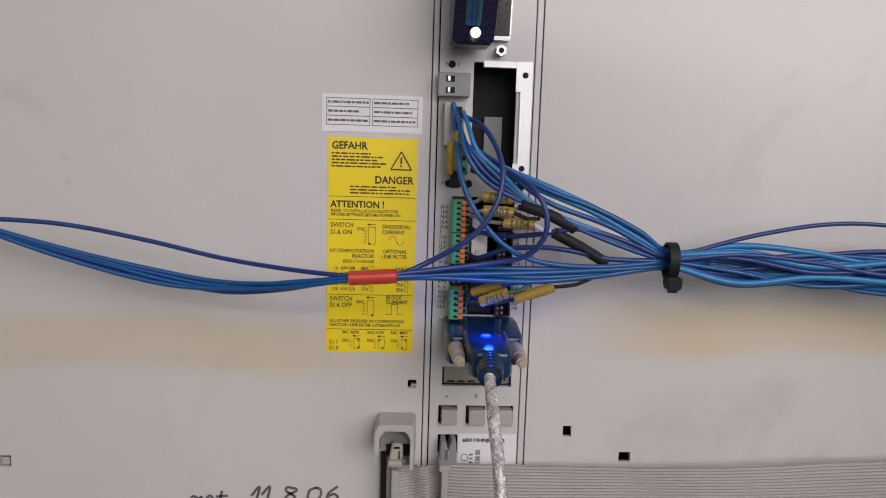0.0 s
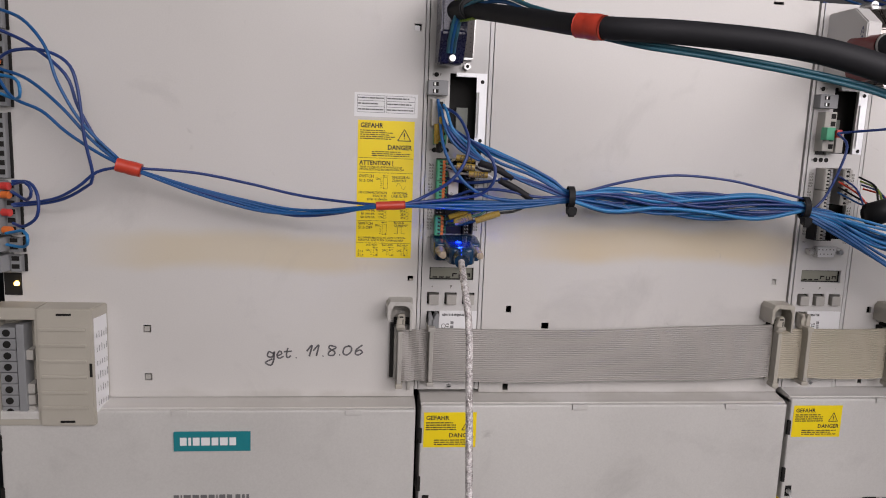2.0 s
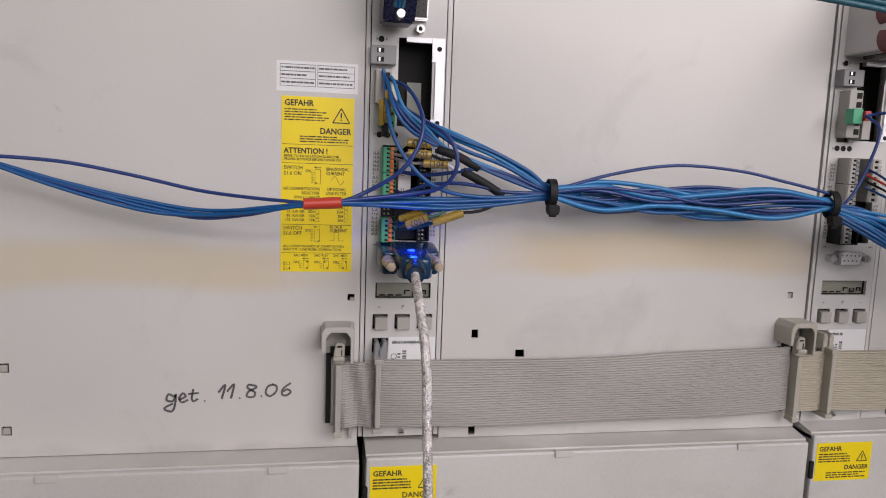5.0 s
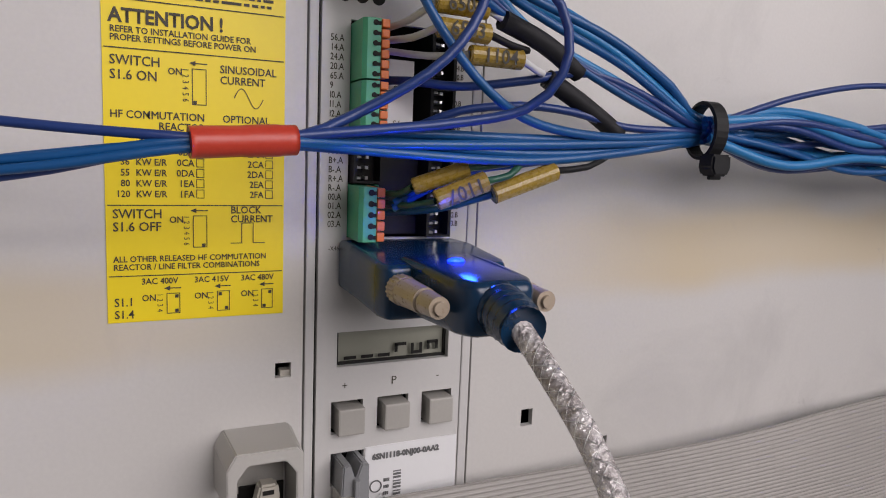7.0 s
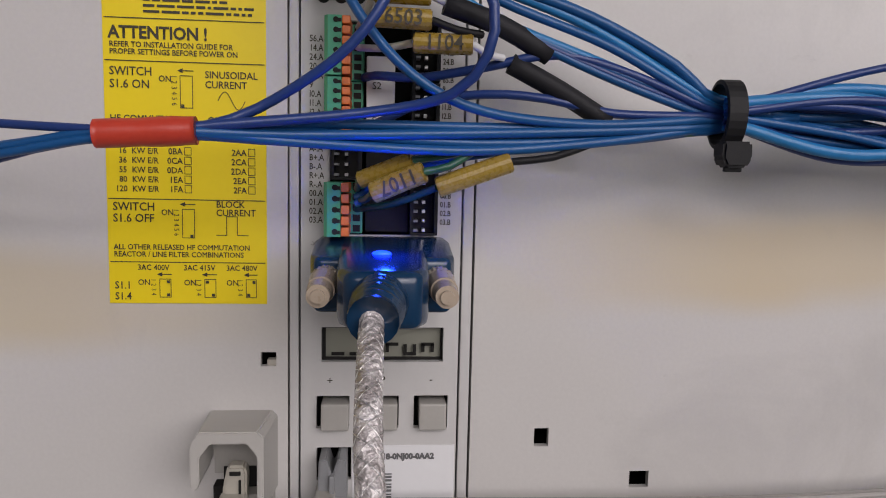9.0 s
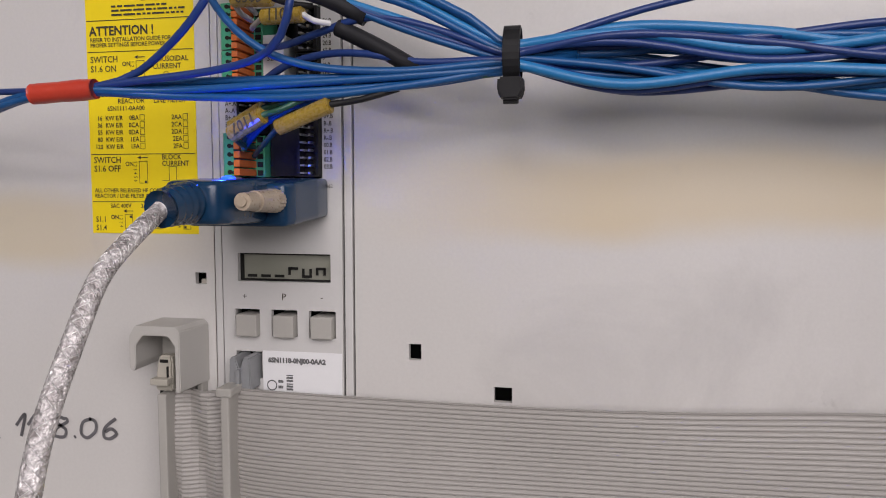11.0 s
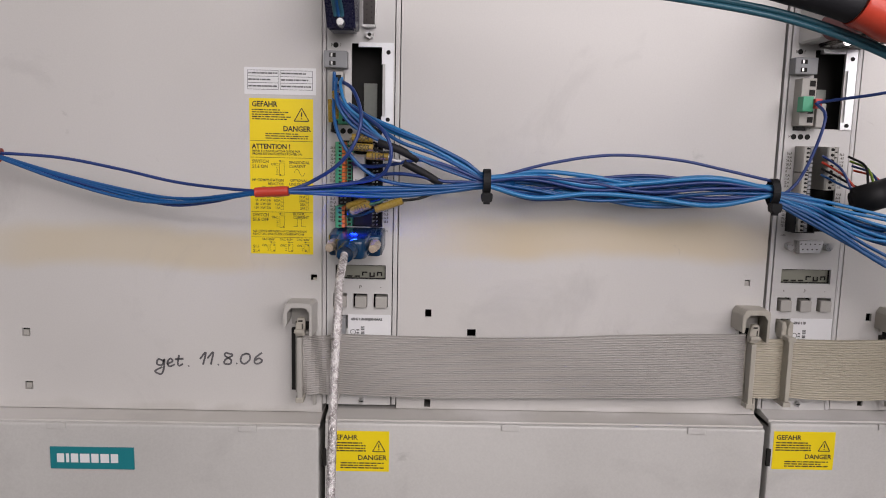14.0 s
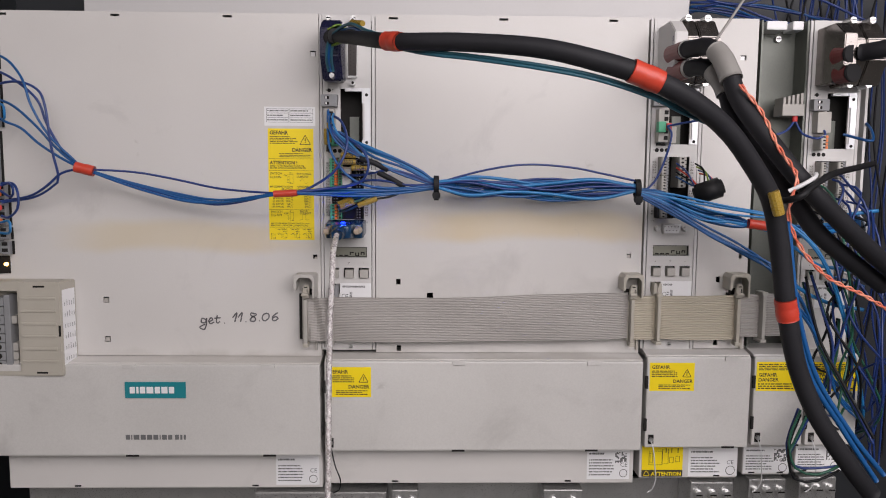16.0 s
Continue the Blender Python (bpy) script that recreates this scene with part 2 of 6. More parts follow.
def join(bm, own):
    if bm is None:
        return own
    me = bpy.data.meshes.new("tmp")
    own.to_mesh(me)
    own.free()
    bm.from_mesh(me)
    bpy.data.meshes.remove(me)
    return bm


def cyl(p0, p1, r0, r1=None, n=16, bm=None, bevel=0.0):
    p0, p1 = Vector(p0), Vector(p1)
    own = bmesh.new()
    bmesh.ops.create_cone(own, cap_ends=True, segments=n, radius1=r0, radius2=r0 if r1 is None else r1, depth=(p1 - p0).length)
    if bevel:
        bmesh.ops.bevel(own, geom=[e for e in own.edges if len(e.link_faces) == 2 and any(len(f.verts) > 4 for f in e.link_faces)], offset=bevel, segments=2, affect="EDGES")
    q = (p1 - p0).to_track_quat("Z", "Y").to_matrix().to_4x4()
    bmesh.ops.transform(own, matrix=Matrix.Translation((p0 + p1) / 2) @ q, verts=own.verts)
    return join(bm, own)


def prism(profile, axis, a, b, bm=None, bevel=0.0):
    """A profile of (u, v) pairs drawn out along x (u = y, v = z), y (u = x, v = z) or z (u = x, v = y)."""
    own = bmesh.new()
    place = {"x": lambda u, v, w: (w, u, v), "y": lambda u, v, w: (u, w, v), "z": lambda u, v, w: (u, v, w)}[axis]
    lo = [own.verts.new(place(u, v, a)) for u, v in profile]
    hi = [own.verts.new(place(u, v, b)) for u, v in profile]
    own.faces.new(lo)
    own.faces.new(hi[::-1])
    n = len(lo)
    for i in range(n):
        own.faces.new((lo[i], hi[i], hi[(i + 1) % n], lo[(i + 1) % n]))
    bmesh.ops.recalc_face_normals(own, faces=own.faces)
    if bevel:
        bmesh.ops.bevel(own, geom=own.edges[:], offset=bevel, segments=2, affect="EDGES")
    return join(bm, own)


def glide(pts, step=0.004):
    """A smooth line through the points."""
    p = [Vector(q) for q in pts]
    p = [2 * p[0] - p[1]] + p + [2 * p[-1] - p[-2]]
    out = []
    for i in range(1, len(p) - 2):
        n = max(2, int((p[i + 1] - p[i]).length / step))
        for k in range(n):
            t = k / n
            out.append(0.5 * (2 * p[i] + (p[i + 1] - p[i - 1]) * t + (2 * p[i - 1] - 5 * p[i] + 4 * p[i + 1] - p[i + 2]) * t * t + (3 * p[i] - p[i - 1] - 3 * p[i + 1] + p[i + 2]) * t ** 3))
    out.append(p[-2])
    return out


def tube(pts, r, n=8, bm=None, step=0.004, radius=None):
    """A round tube along a smooth line; radius(u) scales r along it."""
    line = glide(pts, step)
    own = bm or bmesh.new()
    rings, up = [], Vector((0.13, 0.31, 0.94))
    for i, c in enumerate(line):
        d = (line[min(i + 1, len(line) - 1)] - line[max(i - 1, 0)]).normalized()
        side = d.cross(up)
        if side.length < 1e-4:
            side = d.cross(Vector((1, 0, 0)))
        side.normalize()
        up = side.cross(d).normalized()
        k = r * (radius(i / (len(line) - 1)) if radius else 1)
        rings.append([own.verts.new(c + (side * math.cos(a) + up * math.sin(a)) * k) for a in (2 * math.pi * j / n for j in range(n))])
    for a, b in zip(rings[:-1], rings[1:]):
        for j in range(n):
            own.faces.new((a[j], a[(j + 1) % n], b[(j + 1) % n], b[j]))
    own.faces.new(rings[0])
    own.faces.new(rings[-1][::-1])
    return own


def plate(x0, x1, z0, z1, y0, y1, holes, bm=None):
    """An upright plate from y0 (front) to y1 with rectangular openings (x0, x1, z0, z1) that go through it."""
    own = bmesh.new()
    xs = sorted({x0, x1, *(h[i] for h in holes for i in (0, 1))})
    zs = sorted({z0, z1, *(h[i] for h in holes for i in (2, 3))})
    solid = lambda i, j: 0 <= i < len(xs) - 1 and 0 <= j < len(zs) - 1 and not any(h[0] <= (xs[i] + xs[i + 1]) / 2 <= h[1] and h[2] <= (zs[j] + zs[j + 1]) / 2 <= h[3] for h in holes)
    made = {}

    def v(i, j, y):
        if (i, j, y) not in made:
            made[i, j, y] = own.verts.new((xs[i], y, zs[j]))
        return made[i, j, y]
    for i in range(len(xs) - 1):
        for j in range(len(zs) - 1):
            if not solid(i, j):
                continue
            for y in (y0, y1):
                own.faces.new((v(i, j, y), v(i + 1, j, y), v(i + 1, j + 1, y), v(i, j + 1, y)))
            for di, dj, a, c in ((-1, 0, (i, j), (i, j + 1)), (1, 0, (i + 1, j), (i + 1, j + 1)), (0, -1, (i, j), (i + 1, j)), (0, 1, (i, j + 1), (i + 1, j + 1))):
                if not solid(i + di, j + dj):
                    own.faces.new((v(*a, y0), v(*c, y0), v(*c, y1), v(*a, y1)))
    bmesh.ops.recalc_face_normals(own, faces=own.faces)
    return join(bm, own)


def letters(s, size, x, z, y, bm=None, align="LEFT", turn=0.0, squeeze=1.0, bold=0.0):
    """Writing that faces the front (-y), its base line starting at x, z."""
    cu = bpy.data.curves.new("writing", "FONT")
    cu.body, cu.size, cu.align_x, cu.resolution_u, cu.offset = s, size, align, 2, bold
    ob = bpy.data.objects.new("writing", cu)
    scene.collection.objects.link(ob)
    bpy.context.view_layer.update()
    me = bpy.data.meshes.new_from_object(ob.evaluated_get(bpy.context.evaluated_depsgraph_get()))
    me.transform(Matrix.Translation((x, y, z)) @ Matrix.Rotation(radians(turn), 4, "Y") @ Matrix.Rotation(radians(90), 4, "X") @ Matrix.Diagonal((squeeze, 1, 1, 1)))
    own = bm or bmesh.new()
    own.from_mesh(me)
    bpy.data.objects.remove(ob)
    bpy.data.curves.remove(cu)
    bpy.data.meshes.remove(me)
    return own


def quad(x0, x1, z0, z1, y, bm=None):
    own = bm or bmesh.new()
    own.faces.new([own.verts.new(c) for c in ((x0, y, z0), (x1, y, z0), (x1, y, z1), (x0, y, z1))])
    return own


def outline(x0, x1, z0, z1, y, w, bm):
    quad(x0, x1, z0, z0 + w, y, bm), quad(x0, x1, z1 - w, z1, y, bm)
    quad(x0, x0 + w, z0 + w, z1 - w, y, bm), quad(x1 - w, x1, z0 + w, z1 - w, y, bm)
    return bm


def stroke(pts, w, y, bm):
    """A flat pen line through (x, z) points."""
    line = glide([(x, y, z) for x, z in pts], 0.0006)
    prev = None
    for i, c in enumerate(line):
        d = (line[min(i + 1, len(line) - 1)] - line[max(i - 1, 0)]).normalized()
        s = Vector((-d.z, 0, d.x)) * (w / 2)
        now = (bm.verts.new(c + s), bm.verts.new(c - s))
        if prev:
            bm.faces.new((prev[0], prev[1], now[1], now[0]))
        prev = now
    return bm


def bars(x0, x1, z0, z1, rows, y, bm, seed=1, fill=0.5):
    """Unreadable lines of print as plain bars."""
    rnd = random.Random(seed)
    h = (z1 - z0) / rows
    for r in range(rows):
        x, end = x0, x0 + (x1 - x0) * rnd.uniform(0.7, 1.0)
        while x < end:
            w = min(rnd.uniform(0.03, 0.16) * (x1 - x0), end - x)
            quad(x, x + w, z1 - (r + 0.5 + fill / 2) * h, z1 - (r + 0.5 - fill / 2) * h, y, bm)
            x += w + 0.02 * (x1 - x0)
    return bm


def screw(p, r, mat, parent, depth=0.002, name="screw"):
    """A round screw head with a slot, facing the front."""
    x, y, z = p
    bm = cyl((x, y, z), (x, y - depth, z), r, r * 0.85, 18)
    o = part(name, bm, mat, parent)
    part("slot", box(x - r * 0.75, x + r * 0.75, y - depth - 0.0002, y - depth + 0.0003, z - r * 0.14, z + r * 0.14), HOLE, o)
    return o

# ---- room and cabinet shell ----
def structure(name, bm, mat, label, category):
    return tagged(part(name, bm, mat), label, category, kind="structure")


structure("floor", box(-2.2, 2.6, -3.6, 0.42, -0.05, 0.0), FLOORM, "plain grey workshop floor", "floor")
structure("ceiling", box(-2.2, 2.6, -3.6, 0.42, 2.7, 2.75), ROOM, "plain white workshop ceiling", "ceiling")
structure("wall_south", box(-2.2, 2.6, -3.65, -3.6, 0, 2.7), ROOM, "plain pale workshop wall", "wall")
structure("wall_west", box(-2.25, -2.2, -3.6, 0.42, 0, 2.7), ROOM, "plain pale workshop wall", "wall")
structure("wall_east", box(2.6, 2.65, -3.6, 0.42, 0, 2.7), ROOM, "plain pale workshop wall", "wall")
structure("wall_north", box(-2.2, 2.6, 0.42, 0.47, 0, 2.7), ROOM, "plain pale wall behind the cabinet", "wall")
lamp = thing("ceiling_lamp", (-0.1, -2.7, 2.7), "long white workshop ceiling lamp", "ceiling lamp")
part("housing", box(-0.9, 0.7, -3.0, -2.4, 2.66, 2.7, 0.006), ROOM, lamp)
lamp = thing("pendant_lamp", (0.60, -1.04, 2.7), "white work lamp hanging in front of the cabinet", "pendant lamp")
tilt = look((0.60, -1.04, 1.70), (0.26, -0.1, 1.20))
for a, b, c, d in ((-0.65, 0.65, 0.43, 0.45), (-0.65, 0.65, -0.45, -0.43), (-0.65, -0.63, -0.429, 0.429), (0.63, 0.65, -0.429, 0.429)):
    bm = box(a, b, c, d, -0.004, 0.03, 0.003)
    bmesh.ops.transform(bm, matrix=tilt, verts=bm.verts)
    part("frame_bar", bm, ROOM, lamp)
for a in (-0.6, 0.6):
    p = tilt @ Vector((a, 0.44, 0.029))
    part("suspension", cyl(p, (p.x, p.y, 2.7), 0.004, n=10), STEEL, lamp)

cab = thing("switch_cabinet", (0.1, 0.3, 0.0), "dark open steel switch cabinet round the drive modules", "cabinet", kind="structure")
part("back_plate", box(-0.42, 0.86, 0.268, 0.28, 0.2, 2.0), DARKPLATE, cab)
part("side_panel", box(-0.425, -0.42, -0.04, 0.40, 0.0, 2.02), DARKPLATE, cab)
part("side_panel", box(0.86, 0.865, -0.04, 0.40, 0.0, 2.02), DARKPLATE, cab)
part("roof", box(-0.425, 0.865, -0.04, 0.40, 2.02, 2.03), DARKPLATE, cab)
part("rear_panel", box(-0.42, 0.86, 0.395, 0.40, 0.0, 2.02), DARKPLATE, cab)
part("base", box(-0.42, 0.86, -0.04, 0.395, 0.0, 0.1), DARKPLATE, cab)
duct = thing("wiring_duct", (0.05, 0.26, 1.42), "pale plastic wiring duct above the drive modules", "cable duct")
part("duct_body", box(-0.30, 0.395, 0.20, 0.266, 1.41, 1.475, 0.002), DUCT, duct)
part("duct_cover", box(-0.302, 0.397, 0.192, 0.199, 1.408, 1.477, 0.002), DUCT, duct)
part("support_bracket", box(-0.28, 0.38, 0.2, 0.266, 1.396, 1.4095), STEEL, duct)
lower = thing("mounting_rail", (0.1, 0.2, 0.9), "zinc plated mounting rail under the drive modules", "mounting rail")
part("rail", plate(-0.30, 0.49, 0.905, 0.948, 0.03, 0.034, [(-0.045 + 0.021 * i, -0.036 + 0.021 * i, 0.925, 0.934) for i in range(6)]), STEEL, lower)
part("shelf", box(-0.30, 0.49, 0.0345, 0.268, 0.93, 0.9455), DARKPLATE, lower)

# ---- drive modules ----
HALF = 0.0019


def sq(x, z, w=HALF, h=0.0024):
    return (x - w, x + w, z - h, z + h)


def danger_print(x0, x1, z0, z1, y, parent, label, two=False):
    """A yellow danger sticker: headline, triangle, lines of small print."""
    w, h = x1 - x0, z1 - z0
    o = part("warning_label", box(x0, x1, y - 0.0003, y, z0, z1), YELLOW, parent, label)
    f = y - 0.0005
    bm = bmesh.new()
    if two:
        letters("GEFAHR", h * 0.17, x0 + w * 0.04, z0 + h * 0.50, f, bm, bold=0.0001)
        letters("DANGER", h * 0.17, x0 + w * 0.04, z0 + h * 0.33, f, bm, bold=0.0001)
        bars(x0 + w * 0.04, x1 - w * 0.04, z0 + h * 0.70, z1 - h * 0.06, 4, f, bm, 3)
        bars(x0 + w * 0.04, x1 - w * 0.04, z0 + h * 0.05, z0 + h * 0.28, 3, f, bm, 4)
    else:
        letters("GEFAHR", h * 0.17, x0 + w * 0.04, z1 - h * 0.21, f, bm, bold=0.0001)
        letters("DANGER", h * 0.17, x1 - w * 0.04, z0 + h * 0.29, f, bm, "RIGHT", bold=0.0001)
        bars(x0 + w * 0.04, x0 + w * 0.62, z0 + h * 0.48, z1 - h * 0.26, 4, f, bm, 5)
        bars(x0 + w * 0.2, x1 - w * 0.04, z0 + h * 0.06, z0 + h * 0.24, 3, f, bm, 6)
    tx, tz, s = x1 - w * 0.17, z0 + h * (0.36 if two else 0.50), h * 0.27
    for a, b in (((-0.55, 0), (0.55, 0)), ((-0.55, 0), (0, 1)), ((0.55, 0), (0, 1))):
        stroke([(tx + a[0] * s, tz + a[1] * s), (tx + b[0] * s, tz + b[1] * s)], h * 0.022, f - 0.00005, bm)
    quad(tx - s * 0.05, tx + s * 0.05, tz + s * 0.3, tz + s * 0.68, f, bm)
    quad(tx - s * 0.05, tx + s * 0.05, tz + s * 0.12, tz + s * 0.22, f, bm)
    part("lettering", bm, INK, o)
    return o


def type_label(x0, x1, z0, z1, y, parent, seed, code=True):
    o = part("type_label", box(x0, x1, y - 0.0003, y, z0, z1), WHITE, parent, "white type label with small grey print")
    f, w, h = y - 0.0005, x1 - x0, z1 - z0
    bm = bars(x0 + w * 0.05, x0 + w * 0.68, z0 + h * 0.1, z1 - h * 0.3, 6, f, bmesh.new(), seed, 0.42)
    bars(x0 + w * 0.05, x0 + w * 0.5, z1 - h * 0.2, z1 - h * 0.08, 1, f, bm, seed + 9)
    letters("CE", h * 0.2, x0 + w * 0.78, z0 + h * 0.42, f, bm)
    cx, cz = x0 + w * 0.86, z0 + h * 0.2
    stroke([(cx + 0.09 * w * math.cos(a), cz + 0.09 * w * math.sin(a)) for a in np.linspace(0, 6.28, 12)], w * 0.015, f, bm)
    if code:
        r = random.Random(seed)
        for i in range(9):
            for j in range(9):
                if r.random() < 0.5:
                    a, b = x0 + w * 0.66 + i * w * 0.03, z1 - h * 0.08 - j * w * 0.03
                    quad(a, a + w * 0.03, b - w * 0.03, b, f, bm)
    part("lettering", bm, GREYINK, o)
    return o


def module(x0, x1, px0, ztop, zdoor0, zdoor1, zfoot, holes, label, latches=2, doorlock=False, slots=(), gap=0.0012):
    """A drive module: housing, upper cover from px0, sloping ledge, lower door and foot strip."""
    m = thing("drive_module", ((x0 + x1) / 2, 0.1, zfoot), label, "drive module", "drive modules side by side in the cabinet")
    # Housing colour stands in for shade behind the cover openings; open fronts get plate colour.
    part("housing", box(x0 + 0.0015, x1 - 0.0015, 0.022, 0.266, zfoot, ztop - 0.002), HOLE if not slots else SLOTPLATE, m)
    top = [(a, a + 0.008, ztop - 0.0042, ztop - 0.0022) for a in np.arange(px0 + 0.012, x1 - 0.012, 0.0995)] if x1 - px0 > 0.05 else []
    if x1 - px0 > 0.02:
        bm = plate(px0, x1 - gap, zdoor1 + 0.004, ztop, 0.0, 0.0022, list(holes) + top)
        fc = part("front_cover", bm, PAINT, m)
        part("flange", box(px0, x1 - gap, 0.0022, 0.022, ztop - 0.0018, ztop - 0.0002), PAINT, fc)
        part("flange", box(px0, px0 + 0.0012, 0.0022, 0.022, zdoor1 + 0.004, ztop - 0.002), PAINT, fc)
        part("flange", box(x1 - gap - 0.0012, x1 - gap, 0.0022, 0.022, zdoor1 + 0.004, ztop - 0.002), PAINT, fc)
    # ledge that slopes out to the door
    bm = prism([(0.022, zdoor1 + 0.0035), (0.0, zdoor1 + 0.0035), (-0.014, zdoor1 + 0.001), (-0.015, zdoor1 - 0.004), (0.022, zdoor1 - 0.004)], "x", x0 + 0.001, x1 - 0.001)
    part("ledge", bm, PAINT, m)
    d = part("lower_door", box(x0 + 0.001, x1 - 0.001, -0.018, 0.0205, zdoor0, zdoor1, 0.0016), DOORPAINT, m)
    for k in range(latches):
        lx = x0 + (x1 - x0) * (0.42 + 0.42 * k) if latches > 1 else x0 + (x1 - x0) * 0.8
        part("latch_clip", box(lx - 0.006, lx + 0.006, -0.0192, -0.0172, zdoor1 - 0.0036, zdoor1 + 0.0006, 0.0004), DOORPAINT, d)
        part("latch_clip", box(lx - 0.006, lx + 0.006, -0.0185, -0.0178, zdoor0 - 0.0005, zdoor0 + 0.0013, 0.0003), HOLE, d)
    for z in (zdoor0 + 0.022, zdoor1 - 0.024):
        part("hinge", box(x0 - 0.0004, x0 + 0.0022, -0.0188, -0.0165, z - 0.006, z + 0.006, 0.0004), HOLE, d)
    if doorlock:
        kx, kz = x0 + 0.0065, zdoor0 + 0.008
        lock = part("door_lock", box(kx - 0.0026, kx + 0.0026, -0.0184, -0.0178, kz - 0.0045, kz + 0.0045, 0.0002), HOLE, d)
        part("lock_screw", cyl((kx, -0.0183, kz), (kx, -0.0202, kz), 0.0021, n=14), STEEL, lock)
    part("foot_strip", box(x0 + 0.002, x1 - 0.002, 0.0, 0.0215, zfoot, zdoor0 - 0.0005, 0.0012), PAINT, m)
    for fx in (x0 + (x1 - x0) * 0.22, x0 + (x1 - x0) * 0.78):
        part("foot_slot", box(fx - 0.003, fx + 0.003, -0.0004, 0.001, zfoot + 0.0015, zfoot + 0.003), HOLE, m)
    return m


m1 = module(-0.303, -0.004, -0.302, 1.393, 0.9905, 1.0765, 0.952, [sq(-0.204, 1.133, 0.0028, 0.0028), sq(-0.204, 1.096, 0.0028, 0.0028), sq(-0.011, 1.174, 0.0021, 0.002), (-0.0135, -0.0085, 1.3555, 1.3605)],
            "wide off-white infeed drive module with a closed lower door", gap=0.0018)
m2 = module(-0.002, 0.294, 0.0453, 1.393, 0.995, 1.080, 0.956, [sq(0.066, 1.151, 0.0021, 0.0027), sq(0.0955, 1.138, 0.0029, 0.0025), sq(0.0665, 1.088, 0.0021, 0.0027), sq(0.281, 1.176, 0.0019, 0.0021)],
            "wide off-white power drive module with a closed lower door", doorlock=True)
m3 = module(0.2955, 0.3945, 0.3452, 1.393, 0.998, 1.0845, 0.961, [sq(0.366, 1.154, 0.0019, 0.0027), sq(0.366, 1.094, 0.0019, 0.0027), (0.3775, 0.383, 1.356, 1.3605), sq(0.386, 1.176, 0.0014, 0.002)],
            "narrow off-white drive module with a closed lower door", 1, True)
m4 = module(0.3957, 0.4455, 0.436, 1.393, 1.0, 1.085, 0.964, [], "narrow drive module with an open upper front", 1, True, slots=(1,))
m5 = module(0.4465, 0.4960, 0.478, 1.393, 1.0, 1.085, 0.966, [], "narrow drive module at the end of the row", 1, True)

# blind plate in the open front of the fourth module
part("slot_wall", box(0.3960, 0.3975, 0.0, 0.0215, 1.09, 1.392), SLOTPLATE, m4)
part("slot_wall", box(0.4380, 0.4397, 0.0, 0.0215, 1.09, 1.392), SLOTPLATE, m4)
part("top_clip", box(0.4005, 0.4195, 0.0, 0.02, 1.3835, 1.3915, 0.0012), WHITE, m4, "white plastic clip")
part("top_clip", box(0.4245, 0.4345, 0.0, 0.02, 1.3835, 1.3915, 0.0012), WHITE, m4, "white plastic clip")
screw((0.4205, 0.0205, 1.379), 0.0032, STEEL, m4)

# badge and product mark as plain shapes
badge = part("badge", box(-0.182, -0.127, -0.0189, -0.018, 1.0455, 1.0605), TEAL, m1, "teal maker's badge with pale bars")
bm = bmesh.new()
for i, w in enumerate((0.0048, 0.002, 0.0048, 0.0062, 0.0048, 0.0056, 0.0048)):
    x = -0.1775 + sum((0.0048, 0.002, 0.0048, 0.0062, 0.0048, 0.0056, 0.0048)[:i]) + i * 0.0012
    quad(x, x + w, 1.0500, 1.0562, -0.0192, bm)
part("badge_mark", bm, WHITE, badge)
bm = bmesh.new()
x = -0.183
for w in (0.0038, 0.001, 0.0052, 0.0046, 0.0046, 0.0044, 0.001, 0.0044, 0.0038, 0.0, 0.0036, 0.002, 0.002):
    if w:
        quad(x, x + w, 1.0062, 1.0108, -0.0183, bm)
    x += w + 0.0012
part("product_mark", bm, GREYINK, m1, "dark product mark in plain bars")

# handwriting on the first cover
bm = bmesh.new()
hy, H = -0.0004, 0.0075
pen = [[(0.004, 0.004), (0.0005, 0.0055), (-0.0005, 0.002), (0.003, 0.0015), (0.0045, 0.0055), (0.004, -0.001), (0.002, -0.005), (-0.002, -0.003), (0.003, 0.0)],
       [(0.006, 0.002), (0.010, 0.004), (0.0085, 0.006), (0.0065, 0.003), (0.008, 0.0005), (0.0115, 0.002)],
       [(0.0145, 0.0085), (0.0135, 0.003), (0.0145, 0.001), (0.017, 0.0025)], [(0.0115, 0.0055), (0.0175, 0.006)],
       [(0.0205, 0.0008), (0.0212, 0.0012)],
       [(0.0285, 0.006), (0.0325, 0.0105), (0.0305, 0.002)], [(0.0335, 0.0065), (0.0375, 0.0108), (0.0358, 0.0022)],
       [(0.0405, 0.002), (0.0412, 0.0025)],
       [(0.0495, 0.0098), (0.046, 0.0105), (0.0455, 0.0085), (0.0495, 0.0058), (0.0488, 0.003), (0.045, 0.0032), (0.0458, 0.006), (0.0505, 0.0088), (0.0495, 0.0102)],
       [(0.053, 0.003), (0.0537, 0.0035)],
       [(0.0605, 0.0105), (0.057, 0.009), (0.056, 0.005), (0.0585, 0.0032), (0.062, 0.006), (0.062, 0.0095), (0.0595, 0.0105)],
       [(0.0705, 0.0112), (0.066, 0.0075), (0.0655, 0.004), (0.068, 0.0035), (0.0705, 0.0055), (0.0685, 0.0072), (0.0658, 0.0058)]]
for line in pen:
    stroke([(-0.1165 + a, 1.1105 + b) for a, b in line], 0.00125, hy, bm)
part("handwriting", bm, PEN, m1, "handwritten date in dark marker pen")

